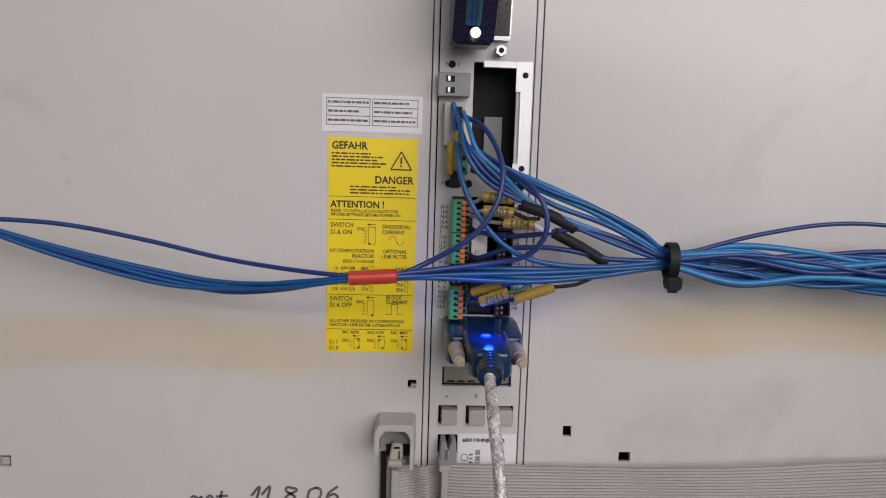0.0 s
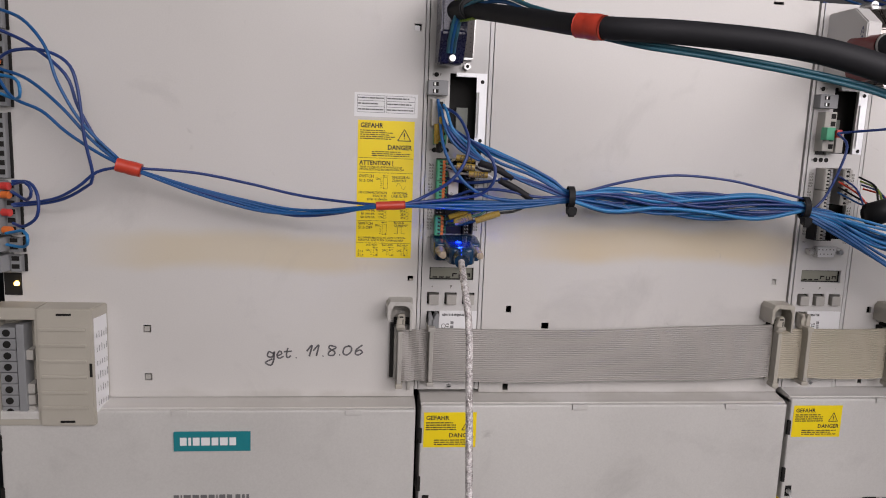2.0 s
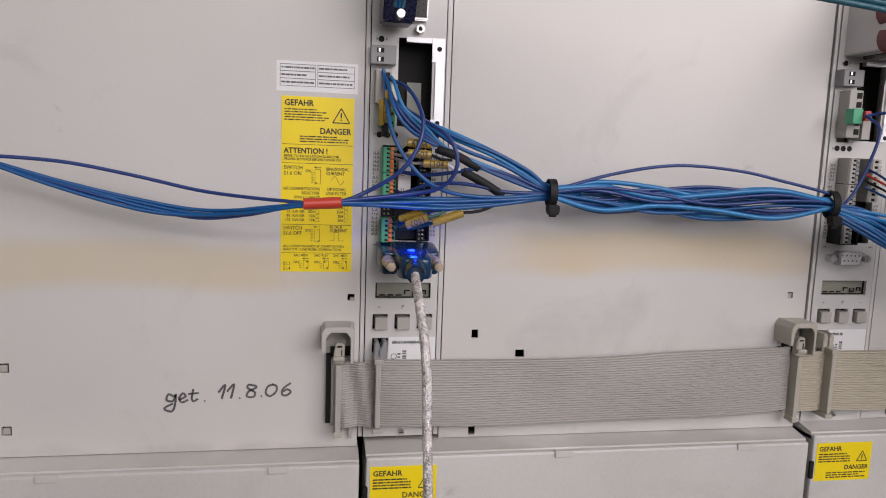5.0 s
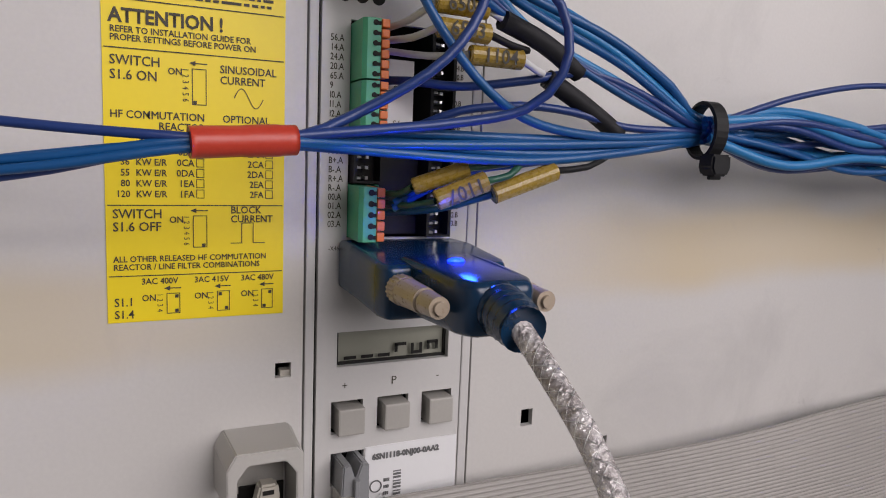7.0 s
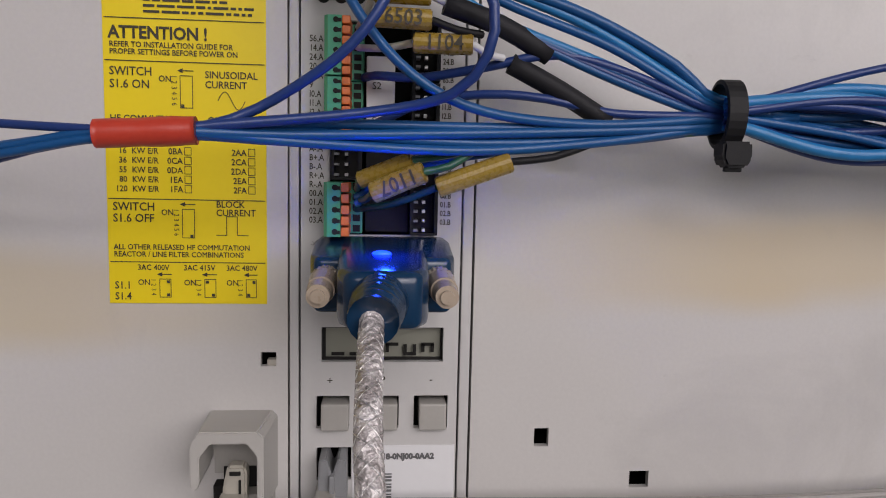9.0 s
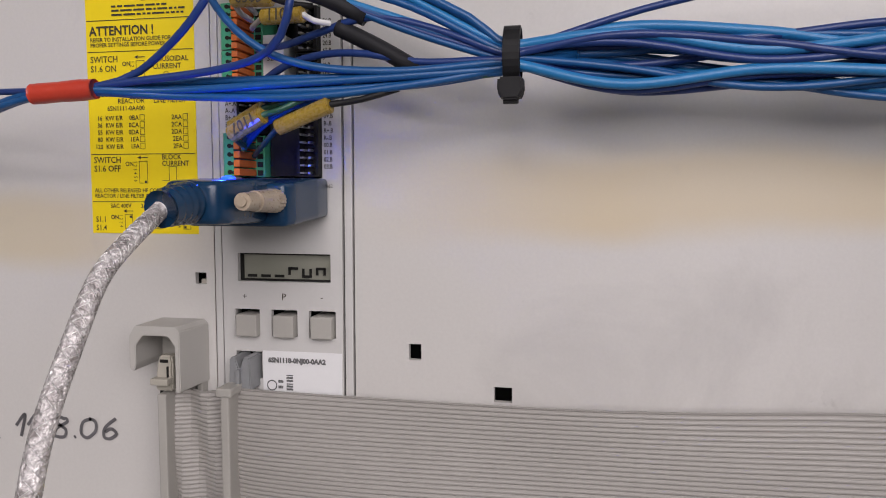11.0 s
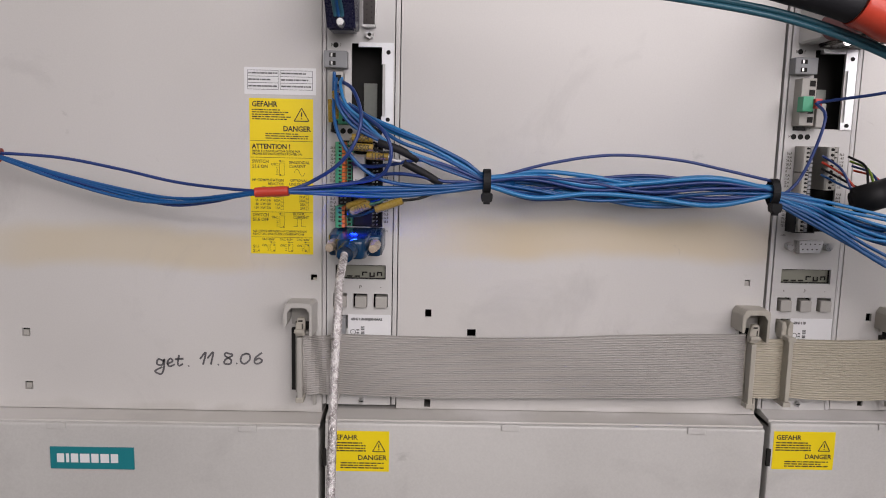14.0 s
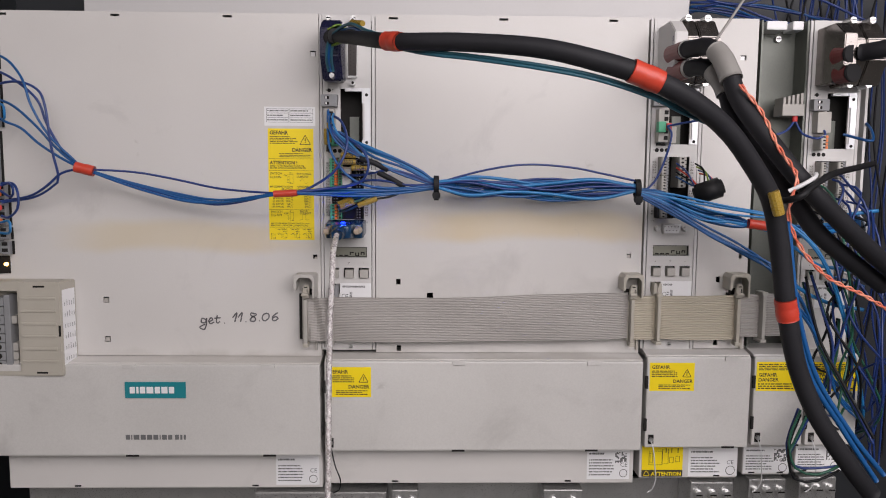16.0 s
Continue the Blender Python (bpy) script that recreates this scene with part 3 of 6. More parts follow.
# small white table label and the large yellow warning label
lab = part("table_label", box(-0.0555, -0.0095, -0.0003, 0.0, 1.2935, 1.3105), WHITE, m1, "white label with a printed table")
f = -0.0005
bm = bmesh.new()
outline(-0.0535, -0.0335, 1.2965, 1.3088, f, 0.00025, bm), outline(-0.0325, -0.0115, 1.2965, 1.3088, f, 0.00025, bm)
for z in (1.3006, 1.3047):
    quad(-0.0535, -0.0335, z, z + 0.0003, f - 0.00005, bm), quad(-0.0325, -0.0115, z, z + 0.0003, f - 0.00005, bm)
for k, (a, b) in enumerate(((-0.0528, -0.0340), (-0.0318, -0.0122))):
    for r in range(3):
        bars(a, b, 1.2972 + r * 0.0041, 1.3002 + r * 0.0041, 1, f, bm, 20 + k * 3 + r, 0.32)
part("lettering", bm, GREYINK, lab)

LX, LZ, LW, LH = -0.0525, 1.1895, 0.0412, 0.1015
lab = part("warning_label", box(LX, LX + LW, -0.0003, 0.0, LZ, LZ + LH), YELLOW, m1, "tall yellow warning label with black print")
bm = bmesh.new()


def lt(s, u, v, size, align="LEFT", turn=0, squeeze=0.92, bold=0.00003):
    letters(s, size, LX + u * LW, LZ + LH * (1 - v), f, bm, align, turn, squeeze, bold)


def rule(v):
    quad(LX + 0.0004, LX + LW - 0.0004, LZ + LH * (1 - v) - 0.00012, LZ + LH * (1 - v) + 0.00012, f, bm)


lt("GEFAHR", 0.04, 0.052, 0.0048, bold=0.00013)
bars(LX + 0.04 * LW, LX + 0.66 * LW, LZ + LH * 0.862, LZ + LH * 0.935, 5, f, bm, 31, 0.45)
lt("DANGER", 0.96, 0.205, 0.0048, "RIGHT", bold=0.00013)
bars(LX + 0.25 * LW, LX + 0.96 * LW, LZ + LH * 0.742, LZ + LH * 0.785, 3, f, bm, 32, 0.45)
rule(0.268)
lt("ATTENTION !", 0.035, 0.318, 0.0044, bold=0.00013)
lt("REFER TO INSTALLATION GUIDE FOR", 0.04, 0.340, 0.0020)
lt("PROPER SETTINGS BEFORE POWER ON", 0.04, 0.358, 0.0020)
rule(0.374)
lt("SWITCH", 0.035, 0.410, 0.0031), lt("S1.6 ON", 0.035, 0.442, 0.0031)
lt("SINUSOIDAL", 0.62, 0.412, 0.0026), lt("CURRENT", 0.62, 0.437, 0.0026)
lt("HF COMMUTATION", 0.535, 0.527, 0.0025, "RIGHT"), lt("REACTOR", 0.535, 0.551, 0.0025, "RIGHT"), lt("6SN1111-0AA00", 0.535, 0.575, 0.0023, "RIGHT")
lt("OPTIONAL", 0.91, 0.527, 0.0025, "RIGHT"), lt("LINE FILTER", 0.91, 0.551, 0.0025, "RIGHT")
for i, (kw, a, b) in enumerate((("16", "0BA", "2AA"), ("36", "0CA", "2CA"), ("55", "0DA", "2DA"), ("80", "1EA", "2EA"), ("120", "1FA", "2FA"))):
    v = 0.608 + i * 0.0245
    lt(kw, 0.13, v, 0.0022, "RIGHT"), lt("KW E/R", 0.16, v, 0.0022), lt(a, 0.475, v, 0.0023, "RIGHT"), lt(b, 0.875, v, 0.0023, "RIGHT")
    for u in (0.485, 0.885):
        outline(LX + u * LW, LX + (u + 0.045) * LW, LZ + LH * (1 - v) - 0.0002, LZ + LH * (1 - v) + 0.0019, f, 0.00016, bm)
rule(0.725)
lt("SWITCH", 0.035, 0.755, 0.0031), lt("S1.6 OFF", 0.035, 0.785, 0.0031)
lt("BLOCK", 0.68, 0.744, 0.0025), lt("CURRENT", 0.68, 0.766, 0.0025)
lt("ALL OTHER RELEASED HF COMMUTATION", 0.035, 0.857, 0.0020), lt("REACTOR / LINE FILTER COMBINATIONS", 0.035, 0.876, 0.0020)
rule(0.890)
for u, t in ((0.18, "3AC 400V"), (0.47, "3AC 415V"), (0.74, "3AC 480V")):
    lt(t, u, 0.911, 0.0021)
lt("S1.1", 0.035, 0.961, 0.0028), lt("S1.4", 0.035, 0.990, 0.0028)


def switch(u0, u1, v0, v1, digits, on_u, dots):
    x0, x1, z0, z1 = LX + u0 * LW, LX + u1 * LW, LZ + LH * (1 - v1), LZ + LH * (1 - v0)
    outline(x0, x1, z0, z1, f, 0.00018, bm)
    lt("ON", on_u, v0 + 0.017, 0.0022)
    n = len(digits)
    for i, c in enumerate(digits):
        letters(c, (z1 - z0) / n * 1.45, x0 - 0.0021, z1 - (z1 - z0) * i / n, f, bm, "LEFT", 90, 0.8)
    for a, b in dots:
        px, pz = x0 + a * (x1 - x0), z1 - b * (z1 - z0)
        quad(px - 0.0004, px + 0.0004, pz - 0.0004, pz + 0.0004, f, bm)
    za = z1 + 0.0012
    quad(x0 - 0.0002, x1 + 0.0002, za - 0.00012, za + 0.00012, f, bm)
    bm.faces.new([bm.verts.new(c) for c in ((x0 - 0.0006, f - 0.00005, za), (x0 + 0.0008, f - 0.00005, za - 0.0006), (x0 + 0.0008, f - 0.00005, za + 0.0006))])


switch(0.465, 0.545, 0.407, 0.490, "123456", 0.335, [(0.2, 0.93)])
switch(0.465, 0.545, 0.749, 0.826, "123456", 0.335, [(0.75, 0.93)])
switch(0.315, 0.39, 0.934, 0.984, "1234", 0.18, [(0.75, 0.16), (0.75, 0.86)])
switch(0.60, 0.675, 0.934, 0.984, "1234", 0.47, [(0.25, 0.16), (0.75, 0.86)])
switch(0.865, 0.935, 0.934, 0.984, "1234", 0.74, [(0.75, 0.16), (0.25, 0.86)])
sx, sz = LX + 0.70 * LW, LZ + LH * (1 - 0.468)
stroke([(sx + k * 0.0007, sz + 0.0023 * math.sin(k * math.pi / 5)) for k in range(11)], 0.0002, f, bm)
sx, sz = LX + 0.68 * LW, LZ + LH * (1 - 0.818)
for a, b, c, d in ((0, 0.0026, 0, 0.0002), (0.0026, 0.0028, 0, 0.005), (0.0026, 0.0056, 0.005, 0.0052), (0.0054, 0.0056, 0, 0.005), (0.0056, 0.0084, 0, 0.0002)):
    quad(sx + a, sx + b, sz + c, sz + d, f, bm)
tx, tz, s = LX + 0.82 * LW, LZ + LH * 0.86, 0.0083
for a, b in (((-0.58, 0), (0.58, 0)), ((-0.58, 0), (0, 1)), ((0.58, 0), (0, 1))):
    stroke([(tx + a[0] * s, tz + a[1] * s), (tx + b[0] * s, tz + b[1] * s)], 0.0006, f - 0.00005, bm)
quad(tx - 0.0004, tx + 0.0004, tz + 0.0027, tz + 0.0057, f, bm), quad(tx - 0.0004, tx + 0.0004, tz + 0.0012, tz + 0.002, f, bm)
part("lettering", bm, INK, lab)

danger_print(0.0015, 0.0418, 1.0465, 1.0745, -0.018, m2, "yellow danger label with black print")
danger_print(0.2990, 0.3405, 1.0525, 1.0790, -0.018, m3, "yellow danger label with black print")
danger_print(0.3985, 0.4430, 1.0525, 1.0800, -0.018, m4, "yellow two-language danger label", True)
danger_print(0.4500, 0.4940, 1.0525, 1.0800, -0.018, m5, "yellow two-language danger label", True)
type_label(-0.05, -0.009, 0.955, 0.984, 0.0, m1, 41, False)
type_label(0.247, 0.288, 0.960, 0.9895, 0.0, m2, 42)
att = part("attention_label", box(0.3000, 0.3395, -0.0003, 0.0, 0.9625, 0.9925), YELLOW, m3, "yellow attention label with a drawing of a module")
part("black_band", box(0.3000, 0.3395, -0.0006, -0.0003, 0.9625, 0.969), INK, att)
bm = letters("ATTENTION", 0.0052, 0.3090, 0.9637, -0.0009, bold=0.00015)
stroke([(0.3015, 0.9638), (0.3070, 0.9638), (0.3043, 0.9682), (0.3015, 0.9638)], 0.0006, -0.0009, bm)
part("lettering", bm, YELLOW, att)
bm = bmesh.new()
for a, b, c, d in ((0.3065, 0.3195, 0.974, 0.988), (0.3195, 0.3255, 0.975, 0.99), (0.3075, 0.3105, 0.976, 0.986), (0.3265, 0.3305, 0.976, 0.982), (0.3325, 0.3365, 0.977, 0.983)):
    outline(a, b, c, d, -0.0005, 0.0004, bm)
for a in (0.3230, 0.3285, 0.3345):
    stroke([(a, 0.991), (a, 0.986)], 0.0008, -0.0006, bm)
part("drawing", bm, INK, att)
type_label(0.3450, 0.3925, 0.9630, 0.9910, 0.0, m3, 43, False)
type_label(0.3985, 0.4430, 0.9660, 0.9920, 0.0, m4, 44)
type_label(0.4490, 0.4940, 0.9680, 0.9930, 0.0, m5, 45)

# pale plugs behind some openings of the covers
for m, x, z, mat in ((m1, -0.011, 1.358, WHITE), (m3, 0.3803, 1.3583, WHITE), (m1, -0.204, 1.133, PLASTIC), (m1, -0.204, 1.096, PLASTIC), (m1, -0.0092, 1.1722, OLDPLASTIC), (m2, 0.2812, 1.1757, PLASTIC)):
    part("blind_plug", box(x - 0.0024, x + 0.0016, 0.0012, 0.004, z - 0.0024, z + 0.0014, 0.0003), mat, m)

# ---- control units ----
def terminal_block(x0, z0, z1, n, parent, body, lever, y=-0.0006, levers=True, width=0.0096, label=""):
    """A plug-in terminal strip: body with wire holes, a column of levers, square sockets."""
    o = part("terminal_block", box(x0 + 0.0010, x0 + width, y - 0.0005, y + 0.012, z0, z1, 0.0003), body, parent, label)
    bm = prism([(x0 + 0.0010, y - 0.0005), (x0 + 0.0001, y - 0.0112), (x0 + 0.0010, y - 0.0124), (x0 + 0.0044, y - 0.0126), (x0 + 0.0044, y - 0.0005)], "z", z0 + 0.0001, z1 - 0.0001)
    part("clamp_housing", bm, body, o)
    h = (z1 - z0) / n
    for i in range(n):
        z = z0 + (i + 0.5) * h
        part("wire_hole", cyl((x0 + 0.0030, y - 0.0115, z), (x0 + 0.0030, y - 0.0128, z), h * 0.27, n=12), HOLE, o)
        part("release_slot", box(x0 + 0.0034, x0 + 0.0043, y - 0.0129, y - 0.0120, z - h * 0.2, z + h * 0.12), HOLE, o)
        if levers:
            part("lever", box(x0 + 0.0045, x0 + 0.0066, y - 0.0130, y - 0.0004, z - h * 0.41, z + h * 0.41, 0.0003), lever, o)
        part("socket", box(x0 + 0.0071, x0 + 0.0090, y - 0.0009, y - 0.0004, z - h * 0.32, z + h * 0.32), HOLE, o)
    return o


def pin_header(x0, x1, z0, z1, n, parent, y=-0.0002):
    o = part("pin_header", plate(x0, x1, z0, z1, y - 0.004, y + 0.010, [(x0 + 0.0009, x1 - 0.0009, z0 + 0.0006, z1 - 0.0006)]), BLACK, parent)
    part("header_floor", box(x0 + 0.0009, x1 - 0.0009, y + 0.001, y + 0.008, z0 + 0.0006, z1 - 0.0006), HOLE, o)
    for i in range(n):
        z = z0 + (i + 0.5) * (z1 - z0) / n
        part("contact_pin", box((x0 + x1) / 2 - 0.0004, (x0 + x1) / 2 + 0.0004, y - 0.0025, y + 0.001, z - 0.0004, z + 0.0004), STEEL, o)
        part("key_rib", box(x0 + 0.0009, x0 + 0.0021, y - 0.0038, y + 0.001, z - 0.0003, z + 0.0003), GREYTERM, o)
    return o


def dsub(xc, zc, w, h, parent, pins, shell=STEEL, core=BLACK, y=-0.0006, name="socket_connector"):
    """A D-shaped connector in a metal shell with its pin holes."""
    d = [(xc - w / 2, zc + h / 2), (xc + w / 2, zc + h / 2), (xc + w / 2 - w * 0.12, zc - h / 2), (xc - w / 2 + w * 0.05, zc - h / 2)]
    o = part(name, prism(d, "y", y, y - 0.0055, bevel=0.0006), shell, parent)
    k = [(xc + (a - xc) * 0.86, zc + (b - zc) * 0.93) for a, b in d]
    part("insert", prism(k, "y", y - 0.004, y - 0.0058), core, o)
    for px, pz in pins:
        part("contact", cyl((px, y - 0.0055, pz), (px, y - 0.0061, pz), 0.00042, n=8), HOLE, o)
    return o


SEG = {"_": "d", "r": "eg", "u": "cde", "n": "ceg"}


def control_unit(dx, dz, label, full=True):
    u = thing("control_unit", (0.02 + dx, 0.01, 1.09 + dz), label, "control unit", "control units plugged into the drive modules")
    X, Z = (lambda v: v + dx), (lambda v: v + dz)
    y = -0.0008
    holes = [(0.0135, 0.0335, 1.2765, 1.327), (0.0034, 0.037, 1.1735, 1.1832), (0.0054, 0.0345, 1.2088, 1.2652),
             (0.0021, 0.0112, 1.1545, 1.1638), (0.0155, 0.0249, 1.1545, 1.1638), (0.0291, 0.0386, 1.1545, 1.1638), (0.0022, 0.0118, 1.1395, 1.149), (0.0025, 0.0118, 1.2752, 1.2862)]
    bm = plate(X(-0.0022), X(0.0412), 1.0865 + dz * 0.5, 1.392, y, 0.0012, [(X(a), X(b), Z(c), Z(d)) for a, b, c, d in holes])
    part("faceplate", bm, UNITPAINT, u, "off-white sheet metal faceplate")
    part("side_rail", box(X(-0.0053), X(-0.0028), -0.0004, 0.014, 1.0865 + dz * 0.5, 1.392, 0.0004), UNITPAINT, u)
    part("side_rail", box(X(0.0418), X(0.0446), -0.0004, 0.014, 1.0865 + dz * 0.5, 1.392, 0.0004), UNITPAINT, u)
    # Solid near-black sheet that paints the shade seen through the faceplate openings.
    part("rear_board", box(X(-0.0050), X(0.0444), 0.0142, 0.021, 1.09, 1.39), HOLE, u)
    # slot with its guide and metal strip
    part("card_guide", box(X(0.0205), X(0.0290), 0.0115, 0.0140, Z(1.2768), Z(1.303)), SLOTPLATE, u)
    part("metal_strip", plate(X(0.0336), X(0.0405), Z(1.2765), Z(1.3275), y - 0.0012, y - 0.0002, [(X(0.0330), X(0.0352), Z(1.281), Z(1.314))]), BRUSHED, u, "bright bare metal strip")
    part("metal_strip", box(X(0.018), X(0.0335), y - 0.0008, y + 0.003, Z(1.3247), Z(1.3275)), BRUSHED, u)
    for sx, sz in ((0.0372, 1.3215), (0.0372, 1.279)):
        part("screw_hole", cyl((X(sx), y - 0.0011, Z(sz)), (X(sx), y - 0.0015, Z(sz)), 0.0014, n=14), HOLE, u)
    for sx, sz, r in ((0.0034, 1.3255, 0.0017), (0.0036, 1.2712, 0.0018), (0.0082, 1.2712, 0.0018), (0.0127, 1.2712, 0.0018)):
        part("round_hole", cyl((X(sx), y + 0.0004, Z(sz)), (X(sx), y - 0.0002, Z(sz)), r, n=18), HOLE, u)
    # display
    d = part("display", box(X(0.0030), X(0.0374), 0.0022, 0.004, Z(1.173), Z(1.1836)), LCD, u, "grey liquid crystal display")
    part("display_frame", plate(X(0.0026), X(0.0378), Z(1.1727), Z(1.184), 0.0013, 0.0022, [(X(0.0044), X(0.0364), Z(1.1742), Z(1.1826))]), HOLE, d)
    bm = bmesh.new()
    for i, c in enumerate("___run"):
        a, w, zb = X(0.0060) + i * 0.0050, 0.0036, Z(1.1748)
        h = 0.0064
        t = 0.00095
        seg = {"a": (0, w, h - t, h), "d": (0, w, 0, t), "g": (0, w, h * 0.5 - t / 2, h * 0.5 + t / 2), "e": (0, t, t, h * 0.5), "c": (w - t, w, t, h * 0.5), "f": (0, t, h * 0.5, h - t), "b": (w - t, w, h * 0.5, h - t)}
        for s in SEG[c]:
            p = seg[s]
            quad(a + p[0], a + p[1], zb + p[2], zb + p[3], 0.0012, bm)
    part("digits", bm, HOLE, d)
    # buttons, set off-centre so the dark backing shades their left and top edges
    for a in (0.0021, 0.0155, 0.0291):
        part("push_button", box(X(a + 0.0014), X(a + 0.0090), -0.0036, 0.010, Z(1.1546), Z(1.1622), 0.0005), PLASTIC, u, "square grey push button")
    bm = letters("+", 0.0030, X(0.0058), Z(1.1672), y - 0.0002, align="CENTER")
    letters("P", 0.0034, X(0.0202), Z(1.1672), y - 0.0002, bm, "CENTER")
    letters("-", 0.0030, X(0.0338), Z(1.1676), y - 0.0002, bm, "CENTER")
    names = ["56", "14", "24", "20", "65", "9", "I0", "I1", "I2", "I3", "", "A+", "A-", "B+", "B-", "R+", "R-", "00", "01", "02", "03"]
    for i, s in enumerate(names):
        z = Z(1.2595 - i * 0.00238)
        if s:
            letters(s + ("" if s == "9" else ".A"), 0.0024, X(0.0), z, y - 0.0002, bm, squeeze=0.80, bold=0.00003)
            letters(s + ("" if s == "9" else ".B"), 0.0021, X(0.0352), z, y - 0.0002, bm, squeeze=0.80, bold=0.00004)
    letters("-X461", 0.0018, X(0.0004), Z(1.2056), y - 0.0002, bm, squeeze=0.8)
    letters("-X462", 0.0018, X(0.0345), Z(1.2056), y - 0.0002, bm, squeeze=0.8)
    letters("R", 0.0026, X(0.0003), Z(1.3246), y - 0.0002, bm), letters("F", 0.0026, X(0.0058), Z(1.3246), y - 0.0002, bm), letters("M", 0.0026, X(0.0), Z(1.2703), y - 0.0002, bm, squeeze=0.8)
    part("lettering", bm, INK, u)
    # white type label and the ribbon latch
    lb = part("type_label", box(X(0.0122), X(0.0408), y - 0.0003, y - 0.00005, Z(1.128), Z(1.1495)), WHITE, u, "white type label with order code and bars")
    bm = letters("6SN1118-0NJ00-0AA2" if full else "6SN1118", 0.0023, X(0.0142), Z(1.1456), y - 0.0005, squeeze=0.98, bold=0.00015)
    for i in range(13):
        quad(X(0.0208), X(0.0232), Z(1.1290 + i * 0.001), Z(1.1294 + i * 0.001 + (0.0003 if i % 3 else 0)), y - 0.0005, bm)
    stroke([(X(0.0155) + 0.0017 * math.cos(a), Z(1.1375) + 0.0017 * math.sin(a)) for a in np.linspace(0, 6.28, 12)], 0.0004, y - 0.0005, bm)
    bars(X(0.0178), X(0.0200), Z(1.130), Z(1.140), 5, y - 0.0005, bm, 61)
    part("lettering", bm, GREYINK, lb)
    cl = part("ribbon_latch", prism([(X(0.0030), Z(1.137)), (X(0.0110), Z(1.137)), (X(0.0108), Z(1.1482)), (X(0.0086), Z(1.1488)), (X(0.0070), Z(1.1440)), (X(0.0054), Z(1.1488)), (X(0.0034), Z(1.1482))], "y", -0.0085, 0.003, bevel=0.0004), GREYTERM if full else OLDPLASTIC, u)
    part("latch_rib", box(X(0.0063), X(0.0077), -0.0102, -0.0085, Z(1.137), Z(1.1445), 0.0003), GREYTERM if full else OLDPLASTIC, cl)
    screw((X(0.0215), y, Z(1.0895)), 0.0019, STEEL, u)
    # upper grey two-pole plug
    t = part("power_plug", box(X(-0.0030), X(0.0115), -0.009, 0.0, Z(1.3105), Z(1.3210), 0.0005), GREYTERM, u, "grey two-pole plug")
    for sz in (1.3132, 1.3182):
        part("clamp_opening", box(X(0.0005), X(0.0044), -0.0094, -0.0088, Z(sz - 0.0013), Z(sz + 0.0013)), HOLE, t)
        part("clamp_screw", box(X(0.0012), X(0.0024), -0.0097, -0.009, Z(sz - 0.0011), Z(sz + 0.0011), 0.0002), STEEL, t)
    return u


u1 = control_unit(0.0, 0.0, "control unit faceplate crowded with green terminals and blue wires")
u3 = control_unit(0.2998, 0.0030, "control unit faceplate with pale terminals and a bare serial socket", False)
u5 = control_unit(0.4460, 0.0, "control unit faceplate with orange and grey terminals", False)

# unit one
tb1 = terminal_block(0.0046, 1.2496, 1.2642, 6, u1, GREEN, ORANGE, label="green terminal block with orange levers")
tb2 = terminal_block(0.0046, 1.2352, 1.2493, 6, u1, GREEN, ORANGE, label="green terminal block with orange levers")
tb3 = terminal_block(0.0046, 1.2092, 1.2232, 5, u1, GREEN, ORANGE, label="green terminal block with orange levers")
pin_header(0.0058, 0.0140, 1.2236, 1.2345, 4, u1)
pin_header(0.0270, 0.0344, 1.2500, 1.2645, 6, u1)
pin_header(0.0270, 0.0344, 1.2350, 1.2494, 6, u1)
pin_header(0.0270, 0.0344, 1.2092, 1.2344, 10, u1)
sw = part("switch_block", box(0.0150, 0.0225, -0.003, 0.010, 1.2375, 1.2560, 0.0004), WHITE, u1, "white block of small switches")
part("lettering", letters("S1", 0.0026, 0.0165, 1.2385, -0.0033, bm=letters("S2", 0.0026, 0.0165, 1.2475, -0.0033)), INK, sw)
part("board_edge", box(0.0150, 0.0265, 0.002, 0.0125, 1.2095, 1.2370), BLACK, u1, "black plug-in card edge")
g = part("wire_clamp", box(0.0, 0.0092, -0.0105, 0.004, 1.2885, 1.3078, 0.0006), PLASTIC, u1, "light grey wire clamp")
for k in range(3):
    part("clamp_opening", box(0.0048, 0.0080, -0.0109, -0.0104, 1.2906 + k * 0.0057, 1.2945 + k * 0.0057), HOLE, g)
g = part("terminal_block", box(0.0026, 0.0117, -0.008, 0.008, 1.2754, 1.2860, 0.0004), GREEN, u1, "small green terminal block")
for k in range(2):
    part("wire_hole", cyl((0.0095, -0.0079, 1.278 + k * 0.005), (0.0095, -0.0084, 1.278 + k * 0.005), 0.0011, n=10), HOLE, g)
pins = [(0.0235 + 0.003 * (k % 2), 1.3405 + k * 0.0016) for k in range(25)]
dsub(0.0252, 1.3600, 0.0100, 0.0475, u1, pins, STEEL, material("dark_brown_insert", (0.020, 0.014, 0.012), (0.04, 0.03, 0.026), 0.5))
for z in (1.3318, 1.3868):
    bm = cyl((0.0252, -0.0008, z), (0.0252, -0.0058, z), 0.0026, n=6)
    o = part("hex_post", bm, STEEL, u1)
    part("thread_hole", cyl((0.0252, -0.0055, z), (0.0252, -0.0061, z), 0.0012, n=12), HOLE, o)
screw((0.0035, -0.0008, 1.3888), 0.0026, STEEL, u1, 0.0035)
screw((0.0255, -0.0008, 1.3893), 0.0024, STEEL, u1, 0.0030)

